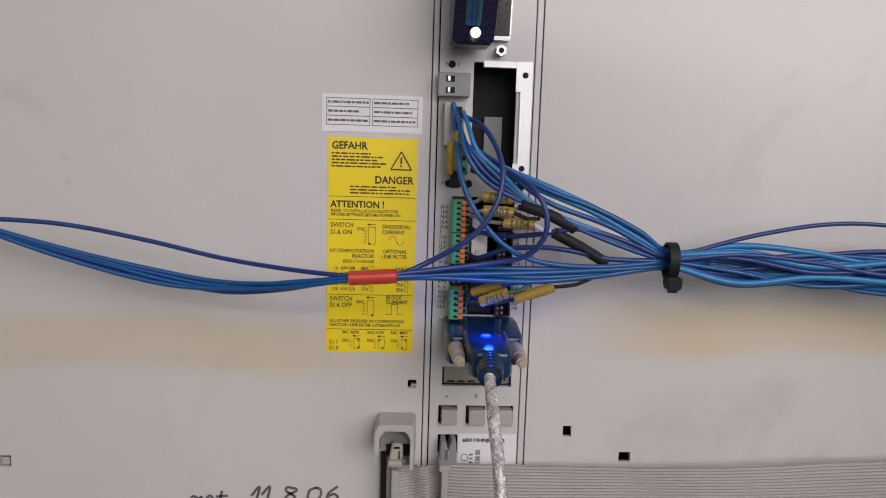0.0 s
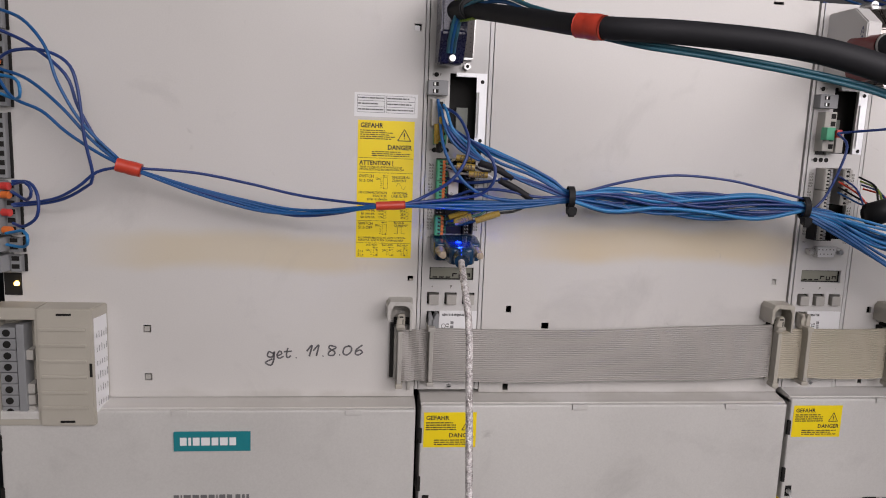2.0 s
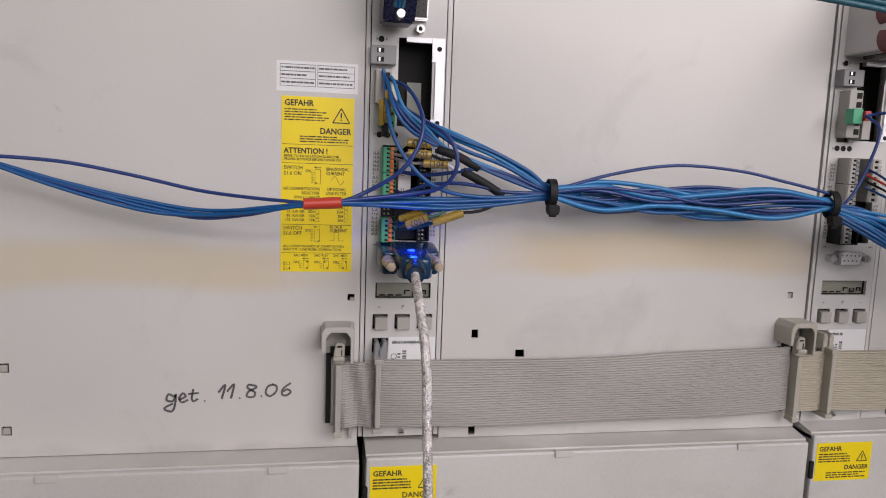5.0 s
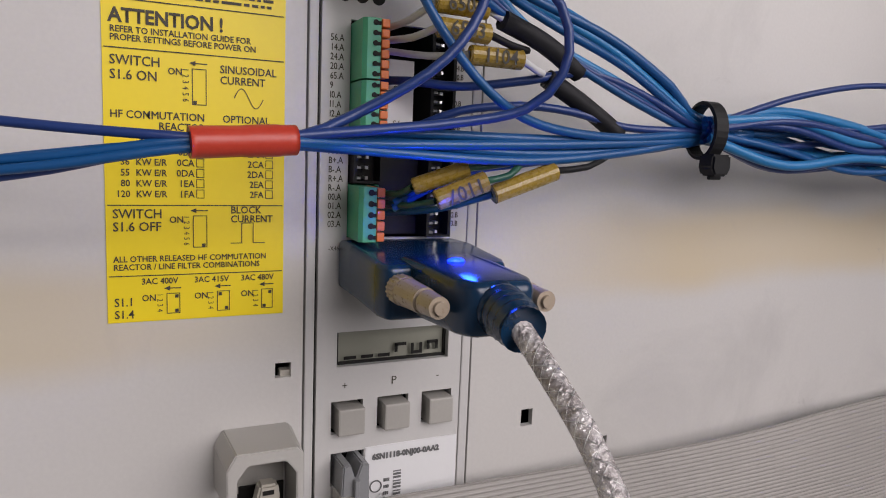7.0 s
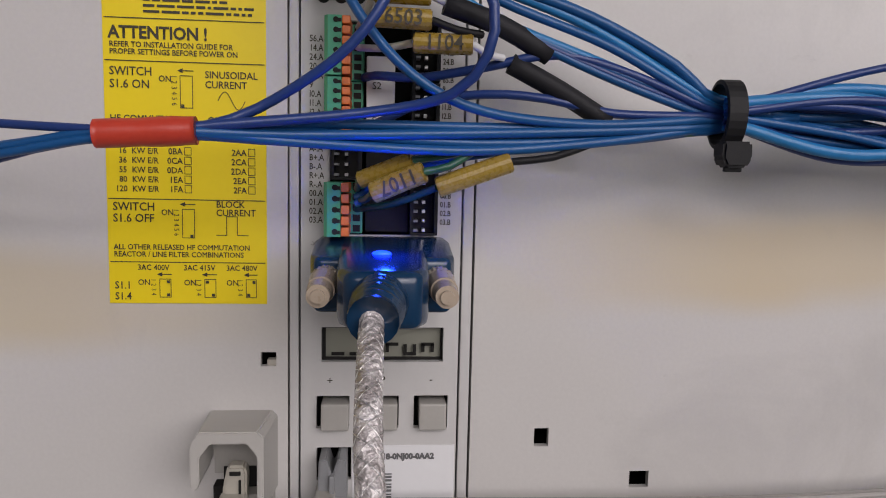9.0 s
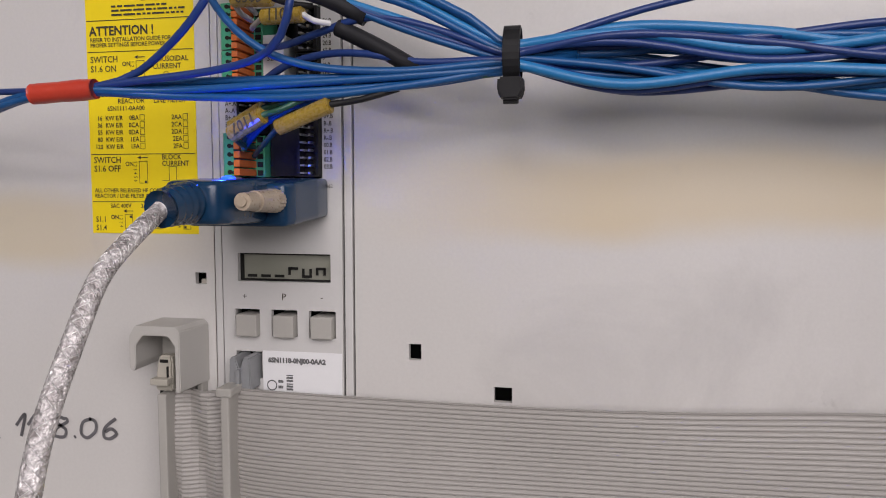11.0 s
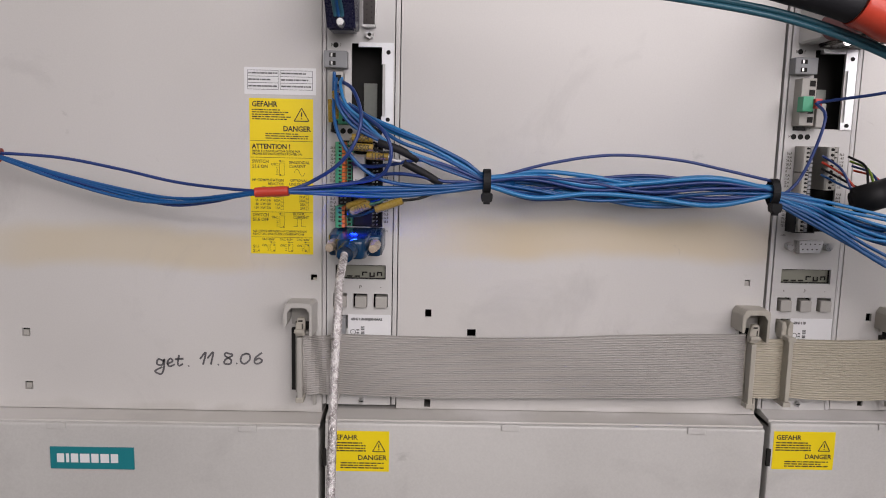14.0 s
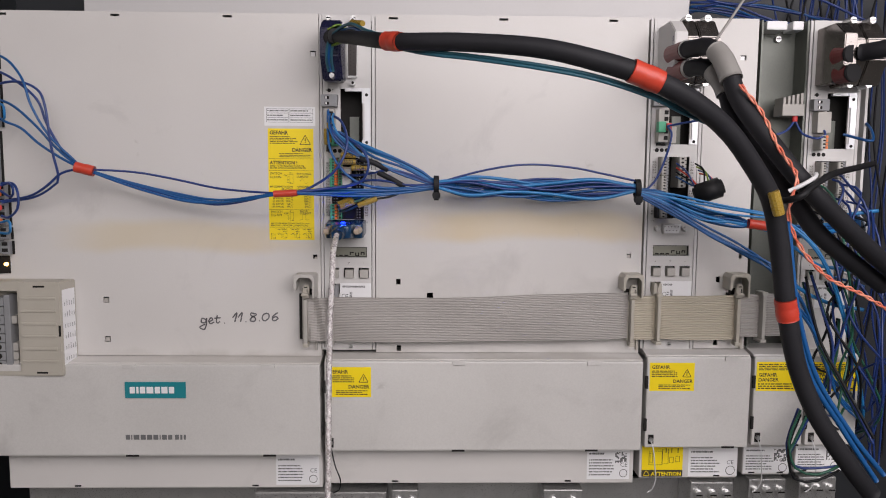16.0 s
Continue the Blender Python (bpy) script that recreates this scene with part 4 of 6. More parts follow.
# large plug at the top of unit one
pl = thing("sub_d_plug", (0.0105, -0.01, 1.357), "dark blue-black plug hood screwed on, cable leaving sideways", "plug")
part("metal_shell", box(0.0030, 0.0180, -0.008, -0.0012, 1.334, 1.380, 0.0008), STEEL, pl)
part("hood", prism([(-0.006, 1.3315), (-0.006, 1.3815), (-0.030, 1.3815), (-0.044, 1.372), (-0.044, 1.350), (-0.028, 1.3305)], "x", 0.0015, 0.0190, bevel=0.0014), material("dark_violet_hood", (0.006, 0.007, 0.022), (0.014, 0.015, 0.055), 0.28, 0, 60, 900, 0.05, 0.6), pl)
part("clamp_screw", cyl((0.0105, -0.026, 1.334), (0.0105, -0.0372, 1.334), 0.0025, 0.0022, 14, bevel=0.0005), STEEL, pl)
part("cable_gland", cyl((0.0100, -0.038, 1.3640), (0.0170, -0.058, 1.3630), 0.0072, 0.0064, 18, bevel=0.001), BLACK, pl)
for k in range(6):
    a = k * 0.0024
    ring = [(0.0135 + 0.0012 * k + 0.0076 * math.cos(t), -0.050 - a + 0.002 * math.sin(t), 1.3636 + 0.0076 * math.sin(t)) for t in np.linspace(-1.7, 2.2, 12)]
    part("earth_wire_turn", tube(ring, 0.0008, 6, step=0.003), YGWIRE, pl, "yellow-green wire wound round the cable", smooth=True)
part("tag_sleeve", cyl((0.0330, -0.085, 1.3680), (0.0430, -0.102, 1.3640), 0.0022, n=12), TAG, pl, "yellow number sleeve")
for k in range(3):
    part("wire", tube([(0.0075 + 0.002 * k, -0.034, 1.338), (0.0075 + 0.002 * k, -0.046, 1.348), (0.012 + 0.002 * k, -0.054, 1.362), (0.030 + 0.002 * k, -0.084, 1.3670 - 0.003 * k), (0.047, -0.116, 1.3560 - 0.003 * k), (0.062, -0.1430, 1.3470 - 0.001 * k), (0.0688, -0.156, 1.3430)], 0.0013, 8), (TEALWIRE, BLUE, TEALWIRE)[k], pl, smooth=True)


# number sleeves on the wires of unit one
def tag(p0, p1, r, text, parent, turn, upside=False):
    o = part("tag_sleeve", cyl(p0, p1, r, n=16, bevel=0.0003), TAG, parent, "yellow wire number sleeve")
    if text:
        p0, p1 = Vector(p0), Vector(p1)
        c = (p0 + p1) / 2
        s = r * 2.0
        bm = letters(text, s, 0, -s * 0.34, 0, align="CENTER", squeeze=0.92, bold=0.00006)
        ang = math.atan2(p1.z - p0.z, p1.x - p0.x)
        yaw = math.atan2(p1.y - p0.y, p1.x - p0.x)
        m = Matrix.Translation(c + Vector((0, -r - 0.0002, 0))) @ Matrix.Rotation(yaw, 4, "Z") @ Matrix.Rotation(-ang + (math.pi if upside else 0), 4, "Y")
        bmesh.ops.transform(bm, matrix=m, verts=bm.verts)
        part("lettering", bm, INK, o)
    return o


num = thing("number_sleeves", (0.03, -0.028, 1.245), "yellow numbered sleeves on thin control wires", "wire markers")
tag((0.0170, -0.0265, 1.2668), (0.0300, -0.0280, 1.2662), 0.0024, "6504", num, 0)
tag((0.0172, -0.0280, 1.2610), (0.0302, -0.0290, 1.2605), 0.0024, "6503", num, 0)
tag((0.0262, -0.0270, 1.2557), (0.0397, -0.0290, 1.2554), 0.0024, "1104", num, 0)
tag((0.0172, -0.0305, 1.2212), (0.0288, -0.0338, 1.2263), 0.0025, "1107", num, 0, True)
tag((0.0320, -0.0310, 1.2228), (0.0488, -0.0326, 1.2290), 0.0024, "", num, 0)
tag((0.0140, -0.0240, 1.2240), (0.0265, -0.0285, 1.2290), 0.0021, "", num, 0)
tag((0.0060, -0.0215, 1.2780), (0.0062, -0.0235, 1.2950), 0.0021, "", num, 0)
tag((0.0032, -0.0190, 1.2760), (0.0030, -0.0205, 1.2900), 0.0019, "", num, 0)
for a, b, mat in (((0.0128, -0.003, 1.2630), (0.0170, -0.0265, 1.2668), WHITEWIRE), ((0.0128, -0.006, 1.2600), (0.0172, -0.0280, 1.2610), WHITEWIRE), ((0.0128, -0.006, 1.2575), (0.0262, -0.0270, 1.2557), WHITEWIRE),
                  ((0.0300, -0.0280, 1.2662), (0.0400, -0.0280, 1.2630), WHITEWIRE), ((0.0302, -0.0290, 1.2605), (0.0420, -0.0275, 1.2580), BLACK), ((0.0397, -0.0290, 1.2554), (0.0470, -0.0270, 1.2530), WHITEWIRE),
                  ((0.0128, -0.006, 1.2190), (0.0172, -0.0305, 1.2212), GREENWIRE), ((0.0288, -0.0338, 1.2263), (0.0400, -0.031, 1.2310), GREENWIRE), ((0.0128, -0.006, 1.2160), (0.0320, -0.0310, 1.2228), GREENWIRE), ((0.0488, -0.0326, 1.2290), (0.0680, -0.029, 1.2335), BLACK), ((0.0265, -0.0285, 1.2290), (0.045, -0.030, 1.2340), GREENWIRE), ((0.0128, -0.006, 1.2215), (0.0140, -0.0240, 1.2240), GREENWIRE)):
    c = (Vector(a) + Vector(b)) / 2 + Vector((0, -0.002, -0.001))
    part("wire", tube([a, c, b], 0.0009, 6), mat, num, smooth=True)

# unit three
for z0, z1, n, lev in ((1.2515, 1.2680, 6, GREYTERM), (1.2350, 1.2510, 6, GREYTERM), (1.2125, 1.2345, 8, GREYTERM)):
    terminal_block(0.3044, z0, z1, n, u3, PLASTIC, lev)
terminal_block(0.3203, 1.2400, 1.2680, 8, u3, PLASTIC, PLASTIC)
pin_header(0.3028, 0.3163, 1.2120, 1.2255, 5, u3, -0.009)
part("wire_clamp", box(0.3013, 0.3108, -0.0105, 0.004, 1.2810, 1.3110, 0.0006), PLASTIC, u3, "pale terminal strip")
for k in range(5):
    part("clamp_opening", box(0.3063, 0.3098, -0.0109, -0.0104, 1.2830 + k * 0.0057, 1.2866 + k * 0.0057), HOLE, u3)
part("terminal_plug", box(0.2991, 0.3058, -0.018, -0.0106, 1.2895, 1.2990, 0.0005), GREEN, u3, "green plug")
part("terminal_plug", box(0.3059, 0.3103, -0.020, -0.0106, 1.2915, 1.2975, 0.0005), RED, u3, "red plug")
part("terminal_plug", box(0.3113, 0.3173, -0.012, -0.001, 1.2800, 1.2950, 0.0005), PLASTIC, u3, "pale plug")
dsub(0.3188, 1.2020, 0.0185, 0.0085, u3, [(0.3118 + k * 0.0031, 1.2040) for k in range(5)] + [(0.3133 + k * 0.0031, 1.2005) for k in range(4)], STEEL, WHITE)
for x in (0.3058, 0.3313):
    part("hex_post", cyl((x, -0.0008, 1.2020), (x, -0.006, 1.2020), 0.0026, n=6), STEEL, u3)
fer = thing("ferrite_core", (0.3404, -0.034, 1.2378), "black clip-on ferrite core on thin wires", "ferrite")
part("core", cyl((0.3295, -0.030, 1.2335), (0.3525, -0.034, 1.2420), 0.0090, n=28, bevel=0.0025), BLACK, fer, smooth=True)
for k in range(4):
    part("wire", tube([(0.3370 + 0.0015 * k, -0.008, 1.262 - 0.003 * k), (0.3380 + 0.002 * k, -0.026, 1.256 - 0.002 * k), (0.3360 + 0.004 * k, -0.034, 1.243)], 0.0008, 6), (BLACK, YGWIRE, DARKBLUE, REDTAPE)[k], fer, smooth=True)
for k in range(4):
    part("wire", tube([(0.3190, -0.010, 1.262 - 0.004 * k), (0.3240 + 0.002 * k, -0.024, 1.254 - 0.004 * k), (0.3300 + 0.003 * k, -0.026, 1.242)], 0.0008, 6), (DARKBLUE, REDTAPE, BLACK, BLUE)[k], fer, smooth=True)
part("wire", tube([(0.3065, -0.020, 1.2945), (0.3055, -0.034, 1.285), (0.2995, -0.034, 1.262), (0.2920, -0.033, 1.245), (0.284, -0.034, 1.238)], 0.001, 8), DARKBLUE, fer, smooth=True)
part("wire", tube([(0.3070, -0.020, 1.2950), (0.325, -0.040, 1.298), (0.345, -0.050, 1.300), (0.375, -0.055, 1.291)], 0.001, 8), DARKBLUE, fer, smooth=True)


def motor_hood(dx, dz, cheek):
    """Nickel-plated shielding hood with bolts and two red-collared outlets."""
    o = thing("motor_plug", (0.32 + dx, -0.01, 1.36 + dz), "nickel-plated motor plug hood with four bolts", "plug", "motor plug hoods")
    X, Z = (lambda v: v + dx), (lambda v: v + dz)
    part("side_cheek", prism([(0.0, 1.333), (0.0, 1.384), (-0.030, 1.384), (-0.046, 1.372), (-0.046, 1.346), (-0.028, 1.333)], "x", X(0.2985), X(0.3095), bevel=0.0008), cheek, o)
    for v, (a, b) in enumerate(((0.3105, 0.3235), (0.3245, 0.3420))):
        bm = prism([(-0.002, 1.331), (-0.002, 1.3865), (-0.020, 1.3865), (-0.034, 1.370), (-0.038, 1.352), (-0.026, 1.331)], "x", X(a), X(b), bevel=0.0009)
        part("shield_half", bm, CHROME, o)
    for x, z in ((0.3165, 1.3875), (0.3335, 1.3875), (0.3165, 1.3320), (0.3335, 1.3320)):
        b = part("bolt", cyl((X(x), -0.012, Z(z)), (X(x), -0.026, Z(z)), 0.0029, n=16, bevel=0.0004), STEEL, o)
        part("slot", box(X(x - 0.0022), X(x + 0.0022), -0.0263, -0.0258, Z(z - 0.0004), Z(z + 0.0004)), HOLE, b)
    reach = 0.057 if dx < 0.1 else 0.044
    for x, z in ((0.3025, 1.3555), (0.3050, 1.3400)):
        c = part("collar", cyl((X(x), -0.028, Z(z)), (X(x + 0.002), -reach, Z(z - 0.0005)), 0.0084, 0.0078, 18, bevel=0.0008), COLLAR, o, "dark red collar")
        part("collar_ring", cyl((X(x + 0.002), 0.0005 - reach, Z(z - 0.0005)), (X(x + 0.0025), -reach - 0.0022, Z(z - 0.0005)), 0.0082, 0.0080, 18, bevel=0.0006), SLEEVE if dx < 0.1 else BLACK, c)
    return o


h3 = motor_hood(0.003, 0.0, UNITPAINT)
bm = bmesh.new()
for k in range(3):
    own = stroke([(0.0, 0.0), (0.0018, 0.0052), (0.0034, 0.0012), (0.0016, 0.0018)], 0.0006, 0.0, bmesh.new())
    bmesh.ops.transform(own, matrix=Matrix.Translation((0.3012, -0.0395, 1.352 + 0.006 * k)) @ Matrix.Rotation(radians(-90), 4, "Z"), verts=own.verts)
    join(bm, own)
part("pen_mark", bm, DARKBLUE, h3, "short blue pen strokes")
h5 = motor_hood(0.1485, 0.0, CHROME)
part("outlet_cable", tube([(0.462, -0.045, 1.356), (0.474, -0.060, 1.357), (0.492, -0.066, 1.360), (0.53, -0.06, 1.352), (0.57, -0.04, 1.32)], 0.0075, 14), RUBBER, h5, smooth=True)
part("outlet_ring", tube([(0.478, -0.0615, 1.3575), (0.484, -0.064, 1.3587)], 0.0086, 14), SLEEVE, h5, smooth=True)

# unit five
for z0, z1 in ((1.2352, 1.2493), (1.2496, 1.2642), (1.2092, 1.2345)):
    terminal_block(0.4506, z0, z1, 6, u5, PLASTIC, GREYTERM)
    terminal_block(0.4660, z0, z1, 6, u5, PLASTIC, GREYTERM)
part("wire_clamp", box(0.4465, 0.4590, -0.0105, 0.004, 1.2905, 1.3095, 0.0006), PLASTIC, u5)
terminal_block(0.4470, 1.2755, 1.2880, 4, u5, PLASTIC, ORANGE, y=-0.004)

# white plug hanging in the open module
hp = thing("loose_plug", (0.4250, 0.0, 1.31), "grey-white pin plug hanging on a blue wire", "plug")
part("plug_body", box(0.4160, 0.4360, -0.006, 0.012, 1.3060, 1.3165, 0.0006), PLASTIC, hp)
for k in range(5):
    part("plug_fin", box(0.4165 + k * 0.004, 0.4190 + k * 0.004, -0.0055, 0.0115, 1.3165, 1.3225 + 0.001 * k, 0.0004), PLASTIC, hp)
part("ferrule", cyl((0.4295, -0.002, 1.3060), (0.4295, -0.002, 1.3010), 0.0024, n=12), RED, hp)
part("wire", tube([(0.4295, -0.002, 1.302), (0.4210, -0.006, 1.293), (0.4110, -0.008, 1.289), (0.396, -0.006, 1.287)], 0.0011, 8), DARKBLUE, hp, smooth=True)
part("wire", tube([(0.4300, -0.002, 1.302), (0.4340, -0.008, 1.290), (0.4440, -0.016, 1.285), (0.4520, -0.014, 1.289), (0.4530, -0.008, 1.294)], 0.0011, 8), DARKBLUE, hp, smooth=True)


# ---- ribbon cables and their latch hoods ----
def latch_hood(dx, dz, mat, inner):
    o = thing("ribbon_header", (-0.018 + dx, -0.008, 1.125 + dz), "ribbon cable header with a moulded latch hood", "connector", "ribbon cable headers along the modules")
    X, Z = (lambda v: v + dx), (lambda v: v + dz)
    front = [(-0.0282, 1.1450), (-0.0282, 1.1560), (-0.0260, 1.1597), (-0.0112, 1.1597), (-0.0098, 1.1582), (-0.0098, 1.1378), (-0.0115, 1.1378),
             (-0.0115, 1.1532), (-0.0140, 1.1565), (-0.0232, 1.1565), (-0.0258, 1.1530), (-0.0258, 1.1466), (-0.0266, 1.1442)]
    bm = prism([(X(a), Z(b)) for a, b in front], "y", 0.0, -0.0172)
    for v in bm.verts:
        if v.co.y > -0.001:
            v.co.x += 0.0013 if v.co.x > X(-0.0125) else (-0.0005 if v.co.x < X(-0.0250) else 0)
    bmesh.ops.bevel(bm, geom=bm.edges[:], offset=0.0003, segments=2, affect="EDGES")
    part("hood", bm, HOODPLASTIC if dx < 0.1 else mat, o)
    part("hood_floor", box(X(-0.0254), X(-0.0112), -0.002, -0.0004, Z(1.1425), Z(1.1565)), PLASTIC, o)
    part("header_gap", box(X(-0.0228), X(-0.0112), -0.0026, -0.0004, Z(1.1388), Z(1.1445)), HOLE, o)
    part("header_slit", box(X(-0.0252), X(-0.0225), -0.0046, -0.0003, Z(1.0975), Z(1.1400)), HOLE, o)
    part("header_body", box(X(-0.0222), X(-0.0130), -0.0070, -0.0003, Z(1.0965), Z(1.1385), 0.0004), mat, o)
    lv = part("latch", prism([(X(-0.0212), Z(1.1370)), (X(-0.0150), Z(1.1370)), (X(-0.0146), Z(1.1470)), (X(-0.0152), Z(1.1492)), (X(-0.0196), Z(1.1492)), (X(-0.0208), Z(1.1440))], "y", -0.0090, -0.0135, bevel=0.0006), inner, o)
    part("latch_slot", box(X(-0.0190), X(-0.0162), -0.0139, -0.0133, Z(1.1468), Z(1.1478)), HOLE, lv)
    part("latch_groove", box(X(-0.0167), X(-0.0161), -0.0139, -0.0133, Z(1.1400), Z(1.1455)), HOLE, lv)
    part("latch_hook", box(X(-0.0214), X(-0.0150), -0.0165, -0.0125, Z(1.1395), Z(1.1418), 0.0005), inner, lv)
    part("strain_bar", box(X(-0.0198), X(-0.0166), -0.0150, -0.0072, Z(1.0945), Z(1.1362), 0.0005), mat, o)
    part("bar_clip", box(X(-0.0208), X(-0.0156), -0.0158, -0.0070, Z(1.0920), Z(1.0955), 0.0006), inner, o)
    part("post", box(X(-0.0112), X(-0.0092), -0.0040, -0.0002, Z(1.0868), Z(1.1384), 0.0004), mat, o)
    return o


def clamp_bar(x, z0, z1, mat, y=-0.0125):
    o = thing("strain_clamp", (x, y, z0), "upright plastic clamp bar on a ribbon cable", "cable clamp", "ribbon cable clamp bars")
    part("bar", box(x - 0.0015, x + 0.0015, y - 0.0035, -0.001, z0, z1, 0.0006), mat, o)
    for z in (z0 - 0.002, z1 + 0.001):
        part("clip", box(x - 0.0027, x + 0.0027, y - 0.0042, -0.0012, z - 0.0014, z + 0.0016, 0.0006), mat, o)
    return o


latch_hood(0.0, 0.0, PLASTIC, OLDPLASTIC)
latch_hood(0.3005, 0.0010, OLDPLASTIC, OLDPLASTIC)
latch_hood(0.3990, 0.0020, OLDPLASTIC, OLDPLASTIC)
clamp_bar(0.0052, 1.0975, 1.1372, PLASTIC)
clamp_bar(0.3065, 1.0985, 1.1400, OLDPLASTIC)
clamp_bar(0.4040, 1.1005, 1.1420, PLASTIC)


def ribbon(x0, x1, zt, zb, mat, depth, wires, wave, label):
    """A flat cable of many parallel cores; zt, zb: edges as functions of u from 0 to 1."""
    bm = bmesh.new()
    nx = max(8, int((x1 - x0) / 0.004))
    grid = []
    for i in range(nx + 1):
        u = i / nx
        x = x0 + (x1 - x0) * u
        col = []
        for j in range(wires * 4 + 1):
            v = j / (wires * 4)
            ridge = (0.00036, 0.00026, -0.00014, 0.00026)[j % 4]
            bow = math.sin(math.pi * u) ** 0.55
            y = -0.0085 - depth * bow * (0.75 + 0.25 * math.sin(2.5 * v + 1)) - wave * math.sin(9 * u + 3 * v) - ridge
            col.append(bm.verts.new((x, y, zb(u) + (zt(u) - zb(u)) * v)))
        grid.append(col)
    for a, b in zip(grid[:-1], grid[1:]):
        for j in range(len(a) - 1):
            bm.faces.new((a[j], b[j], b[j + 1], a[j + 1]))
    ret = bmesh.ops.extrude_face_region(bm, geom=bm.faces[:])
    bmesh.ops.translate(bm, verts=[v for v in ret["geom"] if isinstance(v, bmesh.types.BMVert)], vec=(0, 0.0009, 0))
    bmesh.ops.recalc_face_normals(bm, faces=bm.faces)
    o = thing("ribbon_cable", ((x0 + x1) / 2, -0.01, zb(0.5)), label, "ribbon cable", "ribbon cables between the modules")
    part("flat_cable", bm, mat, o)
    return o


ribbon(-0.0166, 0.0040, lambda u: 1.1368, lambda u: 1.0965, RIBBON, 0.001, 27, 0.0015, "short grey ribbon cable between two clamps")
ribbon(0.0064, 0.2795, lambda u: 1.1380 - 0.0020 * math.sin(math.pi * min(1, u * 1.5)) + 0.0048 * u, lambda u: 1.0968 - 0.0010 * math.sin(math.pi * u) + 0.0035 * u, RIBBON, 0.0050, 27, 0.0014, "long grey ribbon cable hanging in a shallow bow")
ribbon(0.2830, 0.3050, lambda u: 1.1400, lambda u: 1.0990, YRIBBON, 0.002, 25, 0.0003, "short yellowed ribbon cable between two clamps")
ribbon(0.3080, 0.3800, lambda u: 1.1400 + 0.001 * u, lambda u: 1.1000 - 0.001 * math.sin(3 * u), YRIBBON, 0.004, 25, 0.0005, "yellowed ribbon cable between two modules")
ribbon(0.3830, 0.4025, lambda u: 1.1420, lambda u: 1.1020, RIBBON, 0.002, 25, 0.0003, "short grey ribbon cable between two clamps")
ribbon(0.4055, 0.4440, lambda u: 1.1425, lambda u: 1.1030, RIBBON, 0.003, 25, 0.0003, "grey ribbon cable at the end of the row")

# ---- terminals at the outer edge of the first module ----
def edge_terminal(z0, z1, n, ferrules, x0=-0.3085, mat=GREYTERM):
    o = thing("screw_terminal", (x0 + 0.01, -0.008, z0), "grey screw terminal strip with round wire entries", "terminal strip", "screw terminals up the module edge")
    part("terminal_body", prism([(x0, 0.0), (x0, -0.012), (x0 + 0.003, -0.0165), (x0 + 0.0125, -0.0165), (x0 + 0.0145, -0.009), (x0 + 0.0145, 0.0)], "z", z0, z1, bevel=0.0005), mat, o)
    part("socket_strip", box(x0 + 0.0147, x0 + 0.0215, -0.007, 0.0, z0 - 0.001, z1 - 0.001, 0.0004), mat, o)
    part("socket_gap", box(x0 + 0.0216, x0 + 0.0232, -0.0015, -0.0002, z0 - 0.0015, z1 - 0.0005), HOLE, o)
    h = (z1 - z0) / n
    for i in range(n):
        z = z0 + (i + 0.5) * h
        s = part("clamp_screw", cyl((x0 + 0.0078, -0.0164, z), (x0 + 0.0078, -0.0169, z), 0.0024, n=14), HOLE, o)
        part("screw_head", cyl((x0 + 0.0078, -0.0168, z), (x0 + 0.0078, -0.0172, z), 0.0018, n=12), STEEL, s)
        part("socket_hole", box(x0 + 0.0155, x0 + 0.0205, -0.0074, -0.0069, z - h * 0.28, z + h * 0.28), HOLE, o)
        if i in ferrules:
            part("ferrule", cyl((x0 + 0.0145, -0.0115, z), (x0 + 0.0205, -0.0135, z), 0.0026, n=12, bevel=0.0003), ferrules[i], o)
    return o


edge_terminal(1.3430, 1.3890, 6, {2: ORANGE}, -0.3120)
edge_terminal(1.2915, 1.3395, 6, {3: ORANGE}, -0.3115)
edge_terminal(1.2425, 1.2870, 7, {}, -0.3140)
edge_terminal(1.2030, 1.2395, 6, {5: RED, 4: ORANGE, 2: RED, 0: ORANGE}, -0.3090)
edge_terminal(1.1905, 1.2005, 2, {}, -0.3085)
edge_terminal(1.1765, 1.1880, 2, {}, -0.3080)
win = thing("status_window", (-0.295, -0.001, 1.158), "dark status window with a lit amber lamp", "indicator lamp")
part("window", box(-0.3010, -0.2895, -0.0012, -0.0001, 1.1575, 1.1735), HOLE, win)
part("lamp", cyl((-0.2925, -0.0012, 1.1660), (-0.2925, -0.0032, 1.1660), 0.0019, 0.0014, 14), YLED, win, "lit amber lamp")

